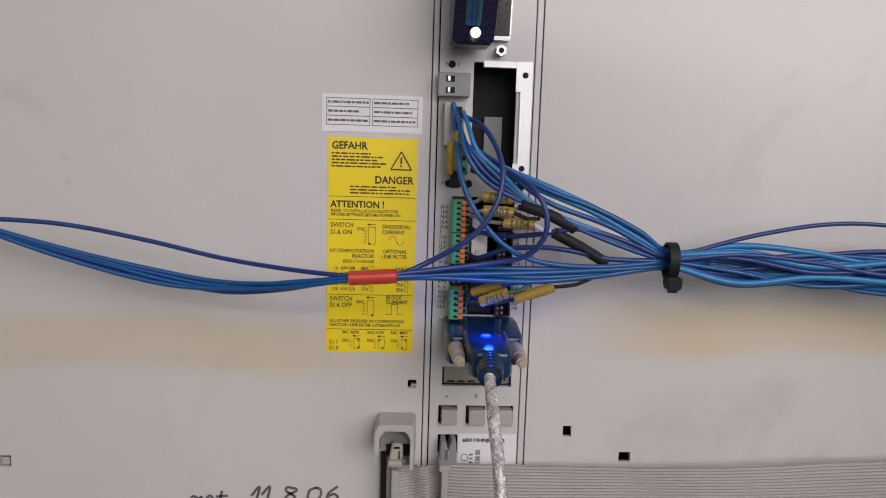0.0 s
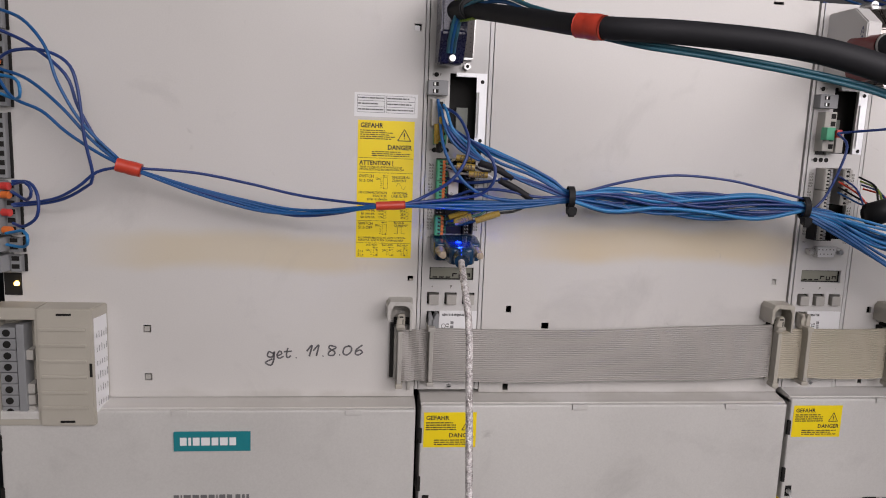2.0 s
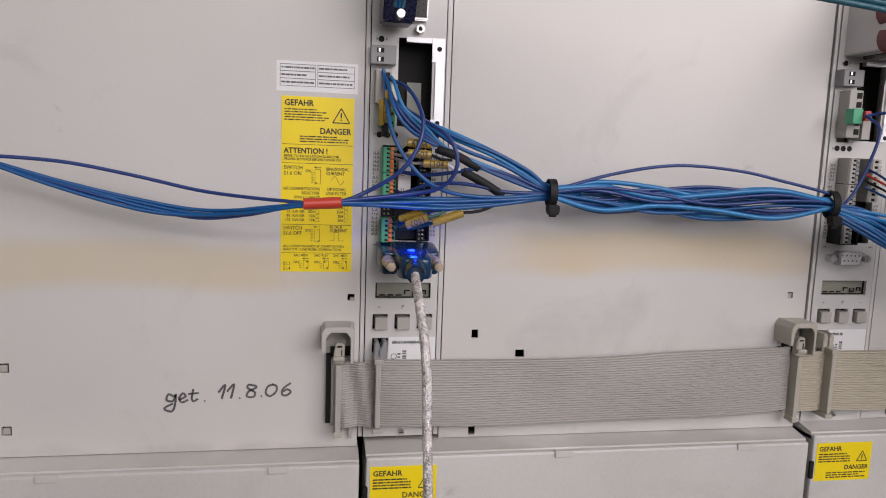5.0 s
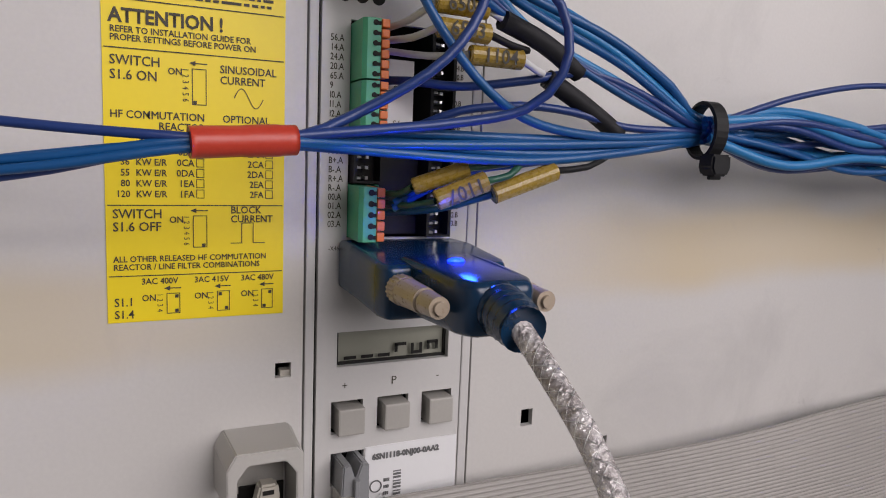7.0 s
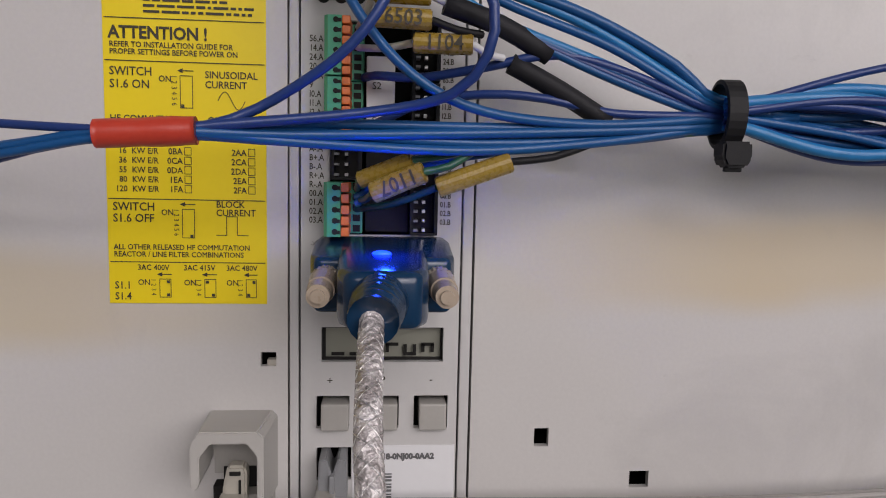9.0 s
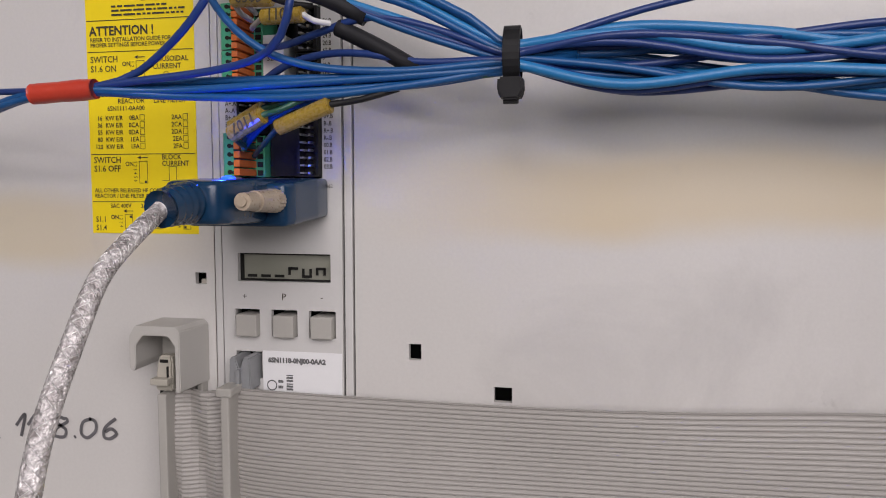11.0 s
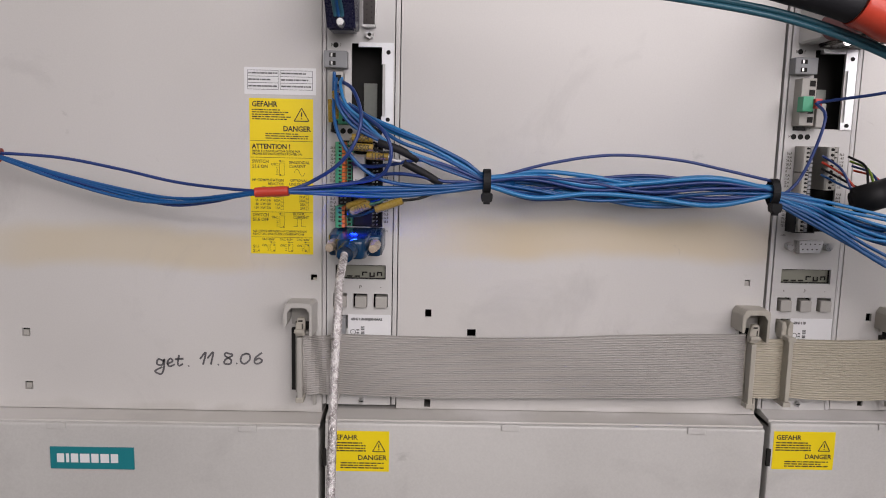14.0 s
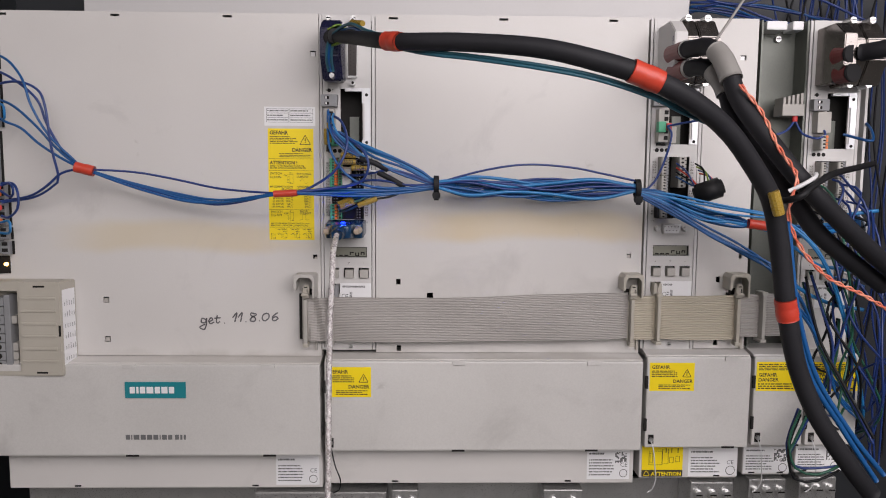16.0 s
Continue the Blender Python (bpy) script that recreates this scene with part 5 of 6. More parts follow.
tc_ = thing("terminal_cover", (-0.268, -0.01, 1.066), "beige ribbed terminal cover with grey screw terminals beside it", "terminal cover")
part("cover", prism([(-0.2725, 0.0), (-0.2725, -0.021), (-0.2355, -0.021), (-0.2315, 0.0)], "z", 1.0665, 1.1525, bevel=0.0008), OLDPLASTIC, tc_)
part("frame", plate(-0.3040, -0.2730, 1.0665, 1.1525, -0.019, 0.0, [(-0.3005, -0.2745, 1.0705, 1.1440)]), OLDPLASTIC, tc_)
part("recess_floor", box(-0.3005, -0.2745, -0.004, -0.0005, 1.0705, 1.1440), OLDPLASTIC, tc_)
for k in range(8):
    z = 1.0755 + k * 0.0083
    t = part("terminal", box(-0.3000, -0.2885, -0.0165, -0.0042, z - 0.0039, z + 0.0039, 0.0005), GREYTERM, tc_)
    part("terminal_screw", cyl((-0.2945, -0.0164, z), (-0.2945, -0.0170, z), 0.0026, n=12), HOLE, t)
    if k < 3 or k == 5:
        part("terminal_gate", box(-0.2870, -0.2780, -0.0150, -0.0042, z - 0.0036, z + 0.0036, 0.0005), PLASTIC, tc_)
part("terminal_bar", box(-0.2878, -0.2825, -0.0175, -0.0042, 1.0715, 1.1400, 0.0006), GREYTERM, tc_)
for k in range(6):
    part("vent_rib", box(-0.2705, -0.2395, -0.0219, -0.0208, 1.0790 + k * 0.0115, 1.0812 + k * 0.0115, 0.0004), OLDPLASTIC, tc_)
for z in (1.0690, 1.1475):
    part("cover_slot", box(-0.2590, -0.2490, -0.0214, -0.0206, z, z + 0.0016), HOLE, tc_)
part("cover_slot", box(-0.2378, -0.2362, -0.0214, -0.0206, 1.1030, 1.1130), HOLE, tc_)
bm = bmesh.new()
bm.faces.new([bm.verts.new(c) for c in ((-0.2350, -0.0185, 1.076), (-0.2318, -0.002, 1.076), (-0.2318, -0.002, 1.145), (-0.2350, -0.0185, 1.145))])
part("type_label", bm, WHITE, tc_, "white type label on the side")
bm = bmesh.new()
for k in range(5):
    for j in range(6):
        a, b = 0.0165 - k * 0.0030, 1.080 + j * 0.0100
        xx = lambda d: -0.2348 + (0.0185 - d) * 0.194 + 0.0004
        bm.faces.new([bm.verts.new(c) for c in ((xx(a), -a, b), (xx(a - 0.0005), -a + 0.0005, b), (xx(a - 0.0005), -a + 0.0005, b + 0.0035 + (j * k) % 3 * 0.001), (xx(a), -a, b + 0.0035 + (j * k) % 3 * 0.001))])
part("lettering", bm, GREYINK, tc_)

# ---- below and beside the modules ----
def power_terminals(x0, x1, n, zt):
    o = thing("power_terminal", ((x0 + x1) / 2, 0.0, zt - 0.03), "steel clamp terminals with round screws under a module", "terminal strip", "power terminals under the modules")
    part("block", box(x0, x1, -0.004, 0.03, zt - 0.032, zt, 0.001), STEEL, o)
    for k in range(n):
        x = x0 + (k + 0.5) * (x1 - x0) / n
        s = part("clamp_screw", cyl((x, -0.004, zt - 0.011), (x, -0.0085, zt - 0.011), 0.0044, 0.0036, 16), STEEL, o)
        part("slot", box(x - 0.0032, x + 0.0032, -0.0089, -0.0083, zt - 0.0117, zt - 0.0103), HOLE, s)
    return o


power_terminals(0.3470, 0.3880, 3, 0.958)
power_terminals(0.4030, 0.4390, 3, 0.961)
power_terminals(0.4520, 0.4880, 3, 0.963)
power_terminals(0.2050, 0.2430, 2, 0.951)
power_terminals(0.0600, 0.0850, 2, 0.951)
power_terminals(-0.0700, 0.0550, 10, 0.949)
for k, (x, w) in enumerate(((0.3015, 0.008), (0.4020, 0.008), (0.4530, 0.008), (0.004, 0.010))):
    o = thing("lead_seal_wire", (x, -0.02, 0.99), "thin bent wire hanging from a door lock", "wire", "thin wires at the door locks")
    part("wire", tube([(x, -0.0205, 1.006), (x + w * 0.2, -0.024, 0.998), (x + w * 0.5, -0.022, 0.982), (x + w * 0.9, -0.016, 0.966), (x + w * 0.7, -0.012, 0.955), (x + w * 0.1, -0.012, 0.952)], 0.0006, 6), WHITEWIRE if k < 3 else BLACK, o, smooth=True)
# Upright wires take dark blue and black, so the colour carries the side's shade.
side = thing("side_wires", (0.54, 0.06, 1.0), "dense wires running up beside the modules, coloured dark for the shade there", "wires")
rs = random.Random(5)
for k in range(34):
    x, y = rs.uniform(0.520, 0.66), rs.uniform(0.16, 0.25)
    pts = [(x + rs.uniform(-0.012, 0.012), y + rs.uniform(-0.01, 0.01), z) for z in (0.90, 1.0, 1.1, 1.2, 1.3, 1.4, 1.47)]
    part("wire", tube(pts, 0.0013, 6, step=0.012), (DARKBLUE, BLACK, DARKBLUE)[k % 3], side, smooth=True)
for k in range(8):
    z = rs.uniform(1.15, 1.33)
    part("wire", tube([(0.470, -0.012, z), (0.487, -0.028, z - 0.006), (0.505, 0.02, z + rs.uniform(-0.02, 0.02)), (0.55, 0.14, z + rs.uniform(-0.04, 0.03))], 0.0013, 6), (DARKBLUE, BLUE, BLACK, WHITEWIRE)[k % 4], side, smooth=True)
topw = thing("top_wires", (0.45, 0.15, 1.42), "dark blue wires crossing above the end modules", "wires")
for k in range(16):
    z, y = rs.uniform(1.40, 1.46), rs.uniform(0.12, 0.24)
    part("wire", tube([(0.40, y, z), (0.44, y + rs.uniform(-0.01, 0.01), z + rs.uniform(-0.01, 0.01)), (0.50, y, z + rs.uniform(-0.02, 0.01)), (0.58, y, z - 0.02)], 0.0014, 6, step=0.012), (DARKBLUE, BLUE)[k % 2], topw, smooth=True)
ground = thing("earth_cable", (-0.335, 0.04, 1.0), "yellow-green earth cable beside the first module", "cable")
part("jacket", tube([(-0.345, 0.16, 0.80), (-0.348, 0.14, 0.95), (-0.344, 0.13, 1.05), (-0.352, 0.15, 1.15), (-0.36, 0.18, 1.25)], 0.003, 10), YGWIRE, ground, smooth=True)
part("end_plate", box(0.4965, 0.4990, 0.002, 0.25, 0.97, 1.392), UNITPAINT, m5)

# short jumpers from the upper clamp of unit one down into the bundle
jump = thing("jumper_wires", (0.02, -0.028, 1.27), "blue jumper wires leaving the upper terminals", "wires")
for k in range(4):
    a = 0.0011 * k
    part("wire", tube([(0.0052 + a, -0.0105, 1.3035 - 0.0056 * (k % 3)), (0.0062 + a, -0.022 - a, 1.298 - 0.004 * (k % 3)), (0.0085 + 1.6 * a, -0.030, 1.286), (0.018 + 2 * a, -0.031, 1.2735 + a), (0.040, -0.029, 1.2625 + 0.4 * a), (0.070, -0.028, 1.2500 + 0.8 * a), (0.096, -0.027, 1.2415 + 0.8 * a), (0.110, -0.027, 1.2385)], 0.00105, 8), (BLUE, DARKBLUE, BLUE, CYAN)[k], jump, smooth=True)
part("shrink_sleeve", tube([(0.0052, -0.0185, 1.2770), (0.0050, -0.0195, 1.2700)], 0.0021, 10), BLACK, jump, smooth=True)

# tangle of wires over the last unit
tang = thing("wire_tangle", (0.465, -0.03, 1.15), "tangle of dark blue and green wires over the last unit", "wires")
rt = random.Random(11)
for k in range(14):
    x, z = rt.uniform(0.440, 0.482), rt.uniform(1.205, 1.255)
    pts = [(x, -0.009, z), (x + rt.uniform(-0.004, 0.01), -0.030, z - 0.008), (x + rt.uniform(-0.02, 0.02), rt.uniform(-0.065, -0.035), z - rt.uniform(0.03, 0.05)),
           (x + rt.uniform(-0.02, 0.03), rt.uniform(-0.07, -0.035), 1.12 + rt.uniform(-0.02, 0.02)), (x + rt.uniform(-0.01, 0.04), rt.uniform(-0.06, -0.03), 1.06 + rt.uniform(-0.02, 0.02)), (0.515, 0.02, rt.uniform(0.98, 1.06)), (0.55, 0.12, 0.97)]
    part("wire", tube(pts, 0.0011, 6, step=0.008), (DARKBLUE, DARKBLUE, BLACK, GREENWIRE)[k % 4], tang, smooth=True)

# courses of the wires, in metres
LEFT_WIRES = []
LEFT_WIRES.append([(-0.291, -0.014, 1.354), (-0.27, -0.0236, 1.346), (-0.254, -0.0308, 1.329), (-0.246, -0.0332, 1.306), (-0.232, -0.0332, 1.281), (-0.21, -0.032, 1.258)])
LEFT_WIRES.append([(-0.295, -0.014, 1.342), (-0.267, -0.0248, 1.331), (-0.242, -0.0316, 1.312), (-0.235, -0.0304, 1.291), (-0.222, -0.03, 1.267), (-0.21, -0.03, 1.256)])
LEFT_WIRES.append([(-0.292, -0.014, 1.32), (-0.279, -0.0211, 1.326), (-0.258, -0.0282, 1.327), (-0.241, -0.0317, 1.32), (-0.234, -0.0339, 1.305), (-0.231, -0.033, 1.272), (-0.228, -0.029, 1.246), (-0.235, -0.0247, 1.238), (-0.255, -0.0193, 1.228), (-0.286, -0.014, 1.223)])
LEFT_WIRES.append([(-0.291, -0.014, 1.315), (-0.269, -0.022, 1.308), (-0.246, -0.03, 1.291), (-0.227, -0.031, 1.27), (-0.21, -0.032, 1.256)])
LEFT_WIRES.append([(-0.292, -0.014, 1.31), (-0.28, -0.0206, 1.296), (-0.26, -0.026, 1.288), (-0.244, -0.029, 1.275), (-0.225, -0.0316, 1.263), (-0.209, -0.034, 1.255)])
LEFT_WIRES.append([(-0.21, -0.032, 1.253), (-0.225, -0.03, 1.249), (-0.239, -0.028, 1.238), (-0.258, -0.021, 1.229), (-0.287, -0.014, 1.224)])
LEFT_WIRES.append([(-0.292, -0.014, 1.311), (-0.277, -0.022, 1.308), (-0.271, -0.03, 1.3), (-0.277, -0.022, 1.295), (-0.292, -0.014, 1.299)])
LEFT_WIRES.append([(-0.286, -0.014, 1.24), (-0.272, -0.0212, 1.24), (-0.264, -0.0284, 1.232), (-0.265, -0.0284, 1.218), (-0.277, -0.0212, 1.21), (-0.287, -0.014, 1.211)])
LEFT_WIRES.append([(-0.287, -0.014, 1.233), (-0.274, -0.021, 1.228), (-0.268, -0.028, 1.235), (-0.275, -0.021, 1.24), (-0.286, -0.014, 1.238)])
LEFT_WIRES.append([(-0.292, -0.014, 1.204), (-0.277, -0.022, 1.207), (-0.271, -0.03, 1.202), (-0.277, -0.022, 1.196), (-0.292, -0.014, 1.196)])
UNIT_WIRES = []
UNIT_WIRES.append([(0.004, -0.012, 1.307), (0.005, -0.0223, 1.292), (0.007, -0.0311, 1.275), (0.014, -0.0357, 1.26), (0.026, -0.0369, 1.247), (0.042, -0.0346, 1.24), (0.068, -0.0314, 1.238), (0.1, -0.028, 1.24)])
UNIT_WIRES.append([(0.008, -0.012, 1.302), (0.017, -0.0257, 1.296), (0.023, -0.0371, 1.283), (0.023, -0.0417, 1.271), (0.018, -0.0434, 1.259), (0.009, -0.0423, 1.249), (-0.007, -0.0386, 1.239), (-0.02, -0.034, 1.234)])
UNIT_WIRES.append([(0.011, -0.015, 1.288), (0.026, -0.0293, 1.279), (0.037, -0.0409, 1.271), (0.042, -0.0443, 1.261), (0.041, -0.0443, 1.251), (0.034, -0.0409, 1.243), (0.017, -0.0374, 1.239), (-0.02, -0.034, 1.233)])
UNIT_WIRES.append([(0.013, -0.012, 1.288), (0.03, -0.021, 1.276), (0.046, -0.03, 1.265), (0.072, -0.029, 1.256), (0.1, -0.028, 1.245)])
UNIT_WIRES.append([(0.016, -0.012, 1.253), (0.029, -0.0184, 1.249), (0.043, -0.0248, 1.251), (0.06, -0.028, 1.254), (0.078, -0.028, 1.25), (0.1, -0.028, 1.244)])
UNIT_WIRES.append([(0.015, -0.012, 1.239), (0.029, -0.0176, 1.243), (0.044, -0.0232, 1.245), (0.058, -0.0264, 1.244), (0.074, -0.0272, 1.241), (0.1, -0.028, 1.241)])
THICK = [(0.015, -0.012, 1.285), (0.028, -0.0184, 1.278), (0.045, -0.0248, 1.27), (0.067, -0.0278, 1.261), (0.088, -0.0274, 1.251), (0.1, -0.027, 1.248)]
STRAIGHT = [(-0.031, -0.036, 1.234), (-0.02, -0.0344, 1.233), (0.003, -0.034, 1.234), (0.04, -0.0324, 1.234), (0.073, -0.0294, 1.236), (0.101, -0.027, 1.238)]
LOWER = [(0.013, -0.014, 1.217), (0.025, -0.021, 1.225), (0.044, -0.028, 1.23), (0.069, -0.0275, 1.234), (0.101, -0.027, 1.236)]
SLEEVES = []
SLEEVES.append([(0.014, -0.016, 1.279), (0.023, -0.02, 1.275), (0.034, -0.024, 1.269)])
SLEEVES.append([(0.033, -0.03, 1.264), (0.046, -0.0285, 1.26), (0.058, -0.027, 1.254)])
SLEEVES.append([(0.049, -0.026, 1.252), (0.061, -0.026, 1.246), (0.073, -0.026, 1.239)])
FAN_MID = [(0.276, -0.034, 1.238), (0.3, -0.0372, 1.232), (0.331, -0.0404, 1.217), (0.36, -0.0418, 1.212), (0.379, -0.0414, 1.208), (0.392, -0.041, 1.204)]
FAN_LOW = []
FAN_LOW.append([(0.276, -0.034, 1.236), (0.299, -0.0404, 1.228), (0.329, -0.0468, 1.208), (0.361, -0.054, 1.191), (0.385, -0.062, 1.175), (0.394, -0.07, 1.152)])
FAN_LOW.append([(0.276, -0.034, 1.235), (0.304, -0.042, 1.22), (0.34, -0.05, 1.199), (0.363, -0.06, 1.187), (0.384, -0.07, 1.174)])
FAN_LOW.append([(0.276, -0.034, 1.238), (0.308, -0.0395, 1.231), (0.345, -0.045, 1.222), (0.384, -0.0475, 1.217), (0.396, -0.05, 1.215)])
FAN_FAR = []
FAN_FAR.append([(0.445, -0.03, 1.214), (0.472, -0.03, 1.218), (0.495, -0.03, 1.221)])
FAN_FAR.append([(0.415, -0.03, 1.19), (0.424, -0.03, 1.186), (0.443, -0.03, 1.172), (0.468, -0.03, 1.168), (0.485, -0.03, 1.161)])
FAN_FAR.append([(0.411, -0.05, 1.158), (0.427, -0.05, 1.148), (0.45, -0.05, 1.139), (0.475, -0.05, 1.135)])
STRAY = [(0.102, -0.030, 1.243), (0.139, -0.0288, 1.2535), (0.178, -0.0276, 1.2595), (0.218, -0.0286, 1.2575), (0.247, -0.0318, 1.252), (0.275, -0.035, 1.246)]
TRUNK_A = [(0.010, -0.040, 1.366), (0.035, -0.090, 1.3555), (0.0688, -0.156, 1.3410), (0.113, -0.178, 1.3370), (0.162, -0.195, 1.3310), (0.197, -0.203, 1.3225), (0.2300, -0.206, 1.3120), (0.264, -0.199, 1.2970), (0.292, -0.188, 1.279), (0.315, -0.178, 1.255), (0.330, -0.172, 1.234), (0.339, -0.168, 1.205), (0.349, -0.164, 1.156), (0.361, -0.160, 1.114), (0.377, -0.160, 1.078), (0.398, -0.160, 1.047), (0.425, -0.155, 1.015)]
TRUNK_B = [(0.3065, -0.056, 1.355), (0.310, -0.070, 1.354), (0.3155, -0.084, 1.3525), (0.3195, -0.098, 1.344), (0.323, -0.109, 1.328), (0.328, -0.119, 1.306), (0.344, -0.135, 1.276), (0.365, -0.148, 1.245), (0.404, -0.140, 1.212), (0.447, -0.120, 1.183), (0.490, -0.095, 1.160)]
TRUNK_C = [(0.3090, -0.052, 1.3395), (0.3120, -0.066, 1.339), (0.3170, -0.078, 1.337), (0.3210, -0.087, 1.331), (0.3255, -0.096, 1.319), (0.331, -0.106, 1.292), (0.346, -0.118, 1.266), (0.363, -0.131, 1.239), (0.388, -0.126, 1.209), (0.421, -0.116, 1.186), (0.461, -0.096, 1.163)]
SIDE_A = [(0.016, -0.045, 1.366), (0.052, -0.122, 1.3490), (0.087, -0.163, 1.3345), (0.125, -0.178, 1.3280), (0.165, -0.192, 1.3205), (0.200, -0.199, 1.3130), (0.235, -0.198, 1.3025), (0.262, -0.191, 1.292), (0.278, -0.192, 1.287), (0.292, -0.188, 1.279)]
DROP = []
DROP.append([(0.344, -0.1680, 1.219), (0.352, -0.1649, 1.163), (0.369, -0.1617, 1.109), (0.398, -0.1586, 1.066), (0.428, -0.1554, 1.025)])
DROP.append([(0.348, -0.1638, 1.21), (0.358, -0.1607, 1.158), (0.376, -0.1575, 1.107), (0.409, -0.1543, 1.059), (0.436, -0.1512, 1.028)])
TWIST = [(0.324, -0.118, 1.318), (0.339, -0.123, 1.297), (0.345, -0.138, 1.272), (0.351, -0.155, 1.251), (0.346, -0.160, 1.235), (0.347, -0.155, 1.221), (0.360, -0.150, 1.199), (0.383, -0.145, 1.178), (0.415, -0.135, 1.164), (0.443, -0.125, 1.150)]
HANG = []
HANG.append([(0.426, -0.05, 1.166), (0.437, -0.0533, 1.132), (0.445, -0.0567, 1.102), (0.443, -0.06, 1.063)])
HANG.append([(0.441, -0.05, 1.161), (0.457, -0.0533, 1.132), (0.463, -0.0567, 1.092), (0.458, -0.06, 1.063)])
HANG.append([(0.422, -0.05, 1.161), (0.429, -0.0633, 1.114), (0.445, -0.0767, 1.073), (0.466, -0.09, 1.028)])
HANG.append([(0.429, -0.04, 1.041), (0.42, -0.04, 1.009), (0.427, -0.04, 0.985), (0.448, -0.04, 0.982), (0.468, -0.04, 0.988)])
HANG.append([(0.453, -0.05, 1.131), (0.453, -0.0467, 1.09), (0.433, -0.0433, 1.037), (0.421, -0.04, 1.004)])
USB = [(0.0178, -0.0687, 1.2000), (0.0176, -0.0801, 1.194), (0.0177, -0.0927, 1.186), (0.0186, -0.1030, 1.174), (0.0188, -0.1130, 1.158), (0.0186, -0.1190, 1.14), (0.0188, -0.1260, 1.115), (0.0190, -0.1330, 1.085), (0.0195, -0.1410, 1.045), (0.0195, -0.1460, 1.0), (0.0195, -0.1480, 0.95), (0.0200, -0.1450, 0.85)]

# ---- wires and cables ----
rnd = random.Random(7)


def harness(name, label, base, group="", category="wire harness"):
    return thing(name, base, label, category, group)


def offset_line(pts, amount, seed, pinch=()):
    """The line shifted sideways by a slow random amount; the places in pinch stay closer together."""
    r = random.Random(seed)
    a, ph, y = r.uniform(-1, 1), r.uniform(0, 6.28), r.uniform(-0.6, 0.6)
    out = []
    for i, p in enumerate(pts):
        k = amount * (0.3 if i in pinch else 1.0)
        out.append((p[0], p[1] + k * y, p[2] + k * (a + 0.45 * math.sin(ph + i * 1.7))))
    return out


TAPE = (-0.029, -0.0425, 1.2332)
RUN_LOW = [(-0.2035, -0.0322, 1.2528), (-0.163, -0.028, 1.2400), (-0.123, -0.026, 1.2292), (-0.094, -0.027, 1.2255), (-0.066, -0.036, 1.2285), (-0.0420, -0.0425, 1.2322), TAPE]
RUN_HIGH = [(-0.2035, -0.0322, 1.2528), (-0.163, -0.027, 1.2505), (-0.128, -0.026, 1.2445), (-0.094, -0.028, 1.2375), (-0.066, -0.036, 1.2348), (-0.0420, -0.0425, 1.2336), TAPE]
FAN_MID += [(0.402, -0.045, 1.2040), (0.43, -0.05, 1.2050), (0.49, -0.01, 1.2100), (0.53, 0.10, 1.2150)]
for w in FAN_LOW:
    w += [(w[-1][0] + 0.03, -0.062, w[-1][2] - 0.03), (w[-1][0] + 0.06, -0.055, w[-1][2] - 0.09), (0.505, -0.01, 1.02), (0.53, 0.10, 0.98)]
for w, z in ((UNIT_WIRES[4], 1.2505), (UNIT_WIRES[5], 1.2385)):
    w[:1] = [(0.0145, -0.0015, z), (0.0175, -0.0120, z - 0.0006)]
STRAIGHT[:2] = [TAPE, (-0.0180, -0.0415, 1.2336)]
for w in (UNIT_WIRES[1], UNIT_WIRES[2]):
    w[-1:] = [(-0.0175, -0.0415, 1.2348), TAPE]
for w in (UNIT_WIRES[0], UNIT_WIRES[3], UNIT_WIRES[4], UNIT_WIRES[5], THICK, LOWER, STRAIGHT):
    w[-1] = (w[-1][0] - 0.004, w[-1][1], w[-1][2] * 0.75 + 1.2405 * 0.25)
    w += [(0.1035, -0.027, w[-1][2] * 0.55 + 1.2405 * 0.45), (0.118, -0.030, 1.2405)]
T1, T2, T3 = (0.1005, -0.0300, 1.2413), (0.2765, -0.0355, 1.2392), (0.3800, -0.0450, 1.2087)
har = harness("wire_harness", "bundle of blue control wires held by cable ties", (0.1, -0.03, 1.235))
spine = [T1, (0.13, -0.030, 1.2395), (0.165, -0.029, 1.238), (0.2, -0.029, 1.2375), (0.24, -0.032, 1.238), T2]
for k in range(22):
    mat = BLUE if k % 3 else DARKBLUE
    mat = CYAN if k in (2, 4, 8, 11, 15, 19) else mat
    pts = offset_line(spine, 0.0070, 100 + k, (0, 5))
    r = 0.0011 if mat is not CYAN else 0.0015
    part("wire", tube(pts, r, 8), mat, har, smooth=True)
part("wire", tube(STRAY, 0.001, 8), DARKBLUE, har, smooth=True)
for k in range(7):
    pts = offset_line(RUN_LOW, 0.0024, 200 + k, (0, 5, 6)) if k else RUN_HIGH
    part("wire", tube(pts, 0.0010, 8), DARKBLUE if k in (0, 3) else BLUE, har, smooth=True)
for k in range(5):
    pts = offset_line(STRAIGHT, 0.0020, 300 + k, (0, 1, 5, 6, 7))
    part("wire", tube(pts, 0.0012, 8), BLUE, har, smooth=True)
for k, w in enumerate(UNIT_WIRES):
    part("wire", tube(w, 0.00115, 8), DARKBLUE if k in (1, 2, 4, 5) else BLUE, har, smooth=True)
for k in range(3):
    part("wire", tube(offset_line(THICK, 0.0018, 330 + k, (5, 6, 7)), 0.0013, 8), CYAN if k != 1 else BLUE, har, smooth=True)
for k in range(3):
    part("wire", tube(offset_line(LOWER, 0.0022, 350 + k, (4, 5, 6)), 0.001, 8), BLUE if k else GREENWIRE, har, smooth=True)
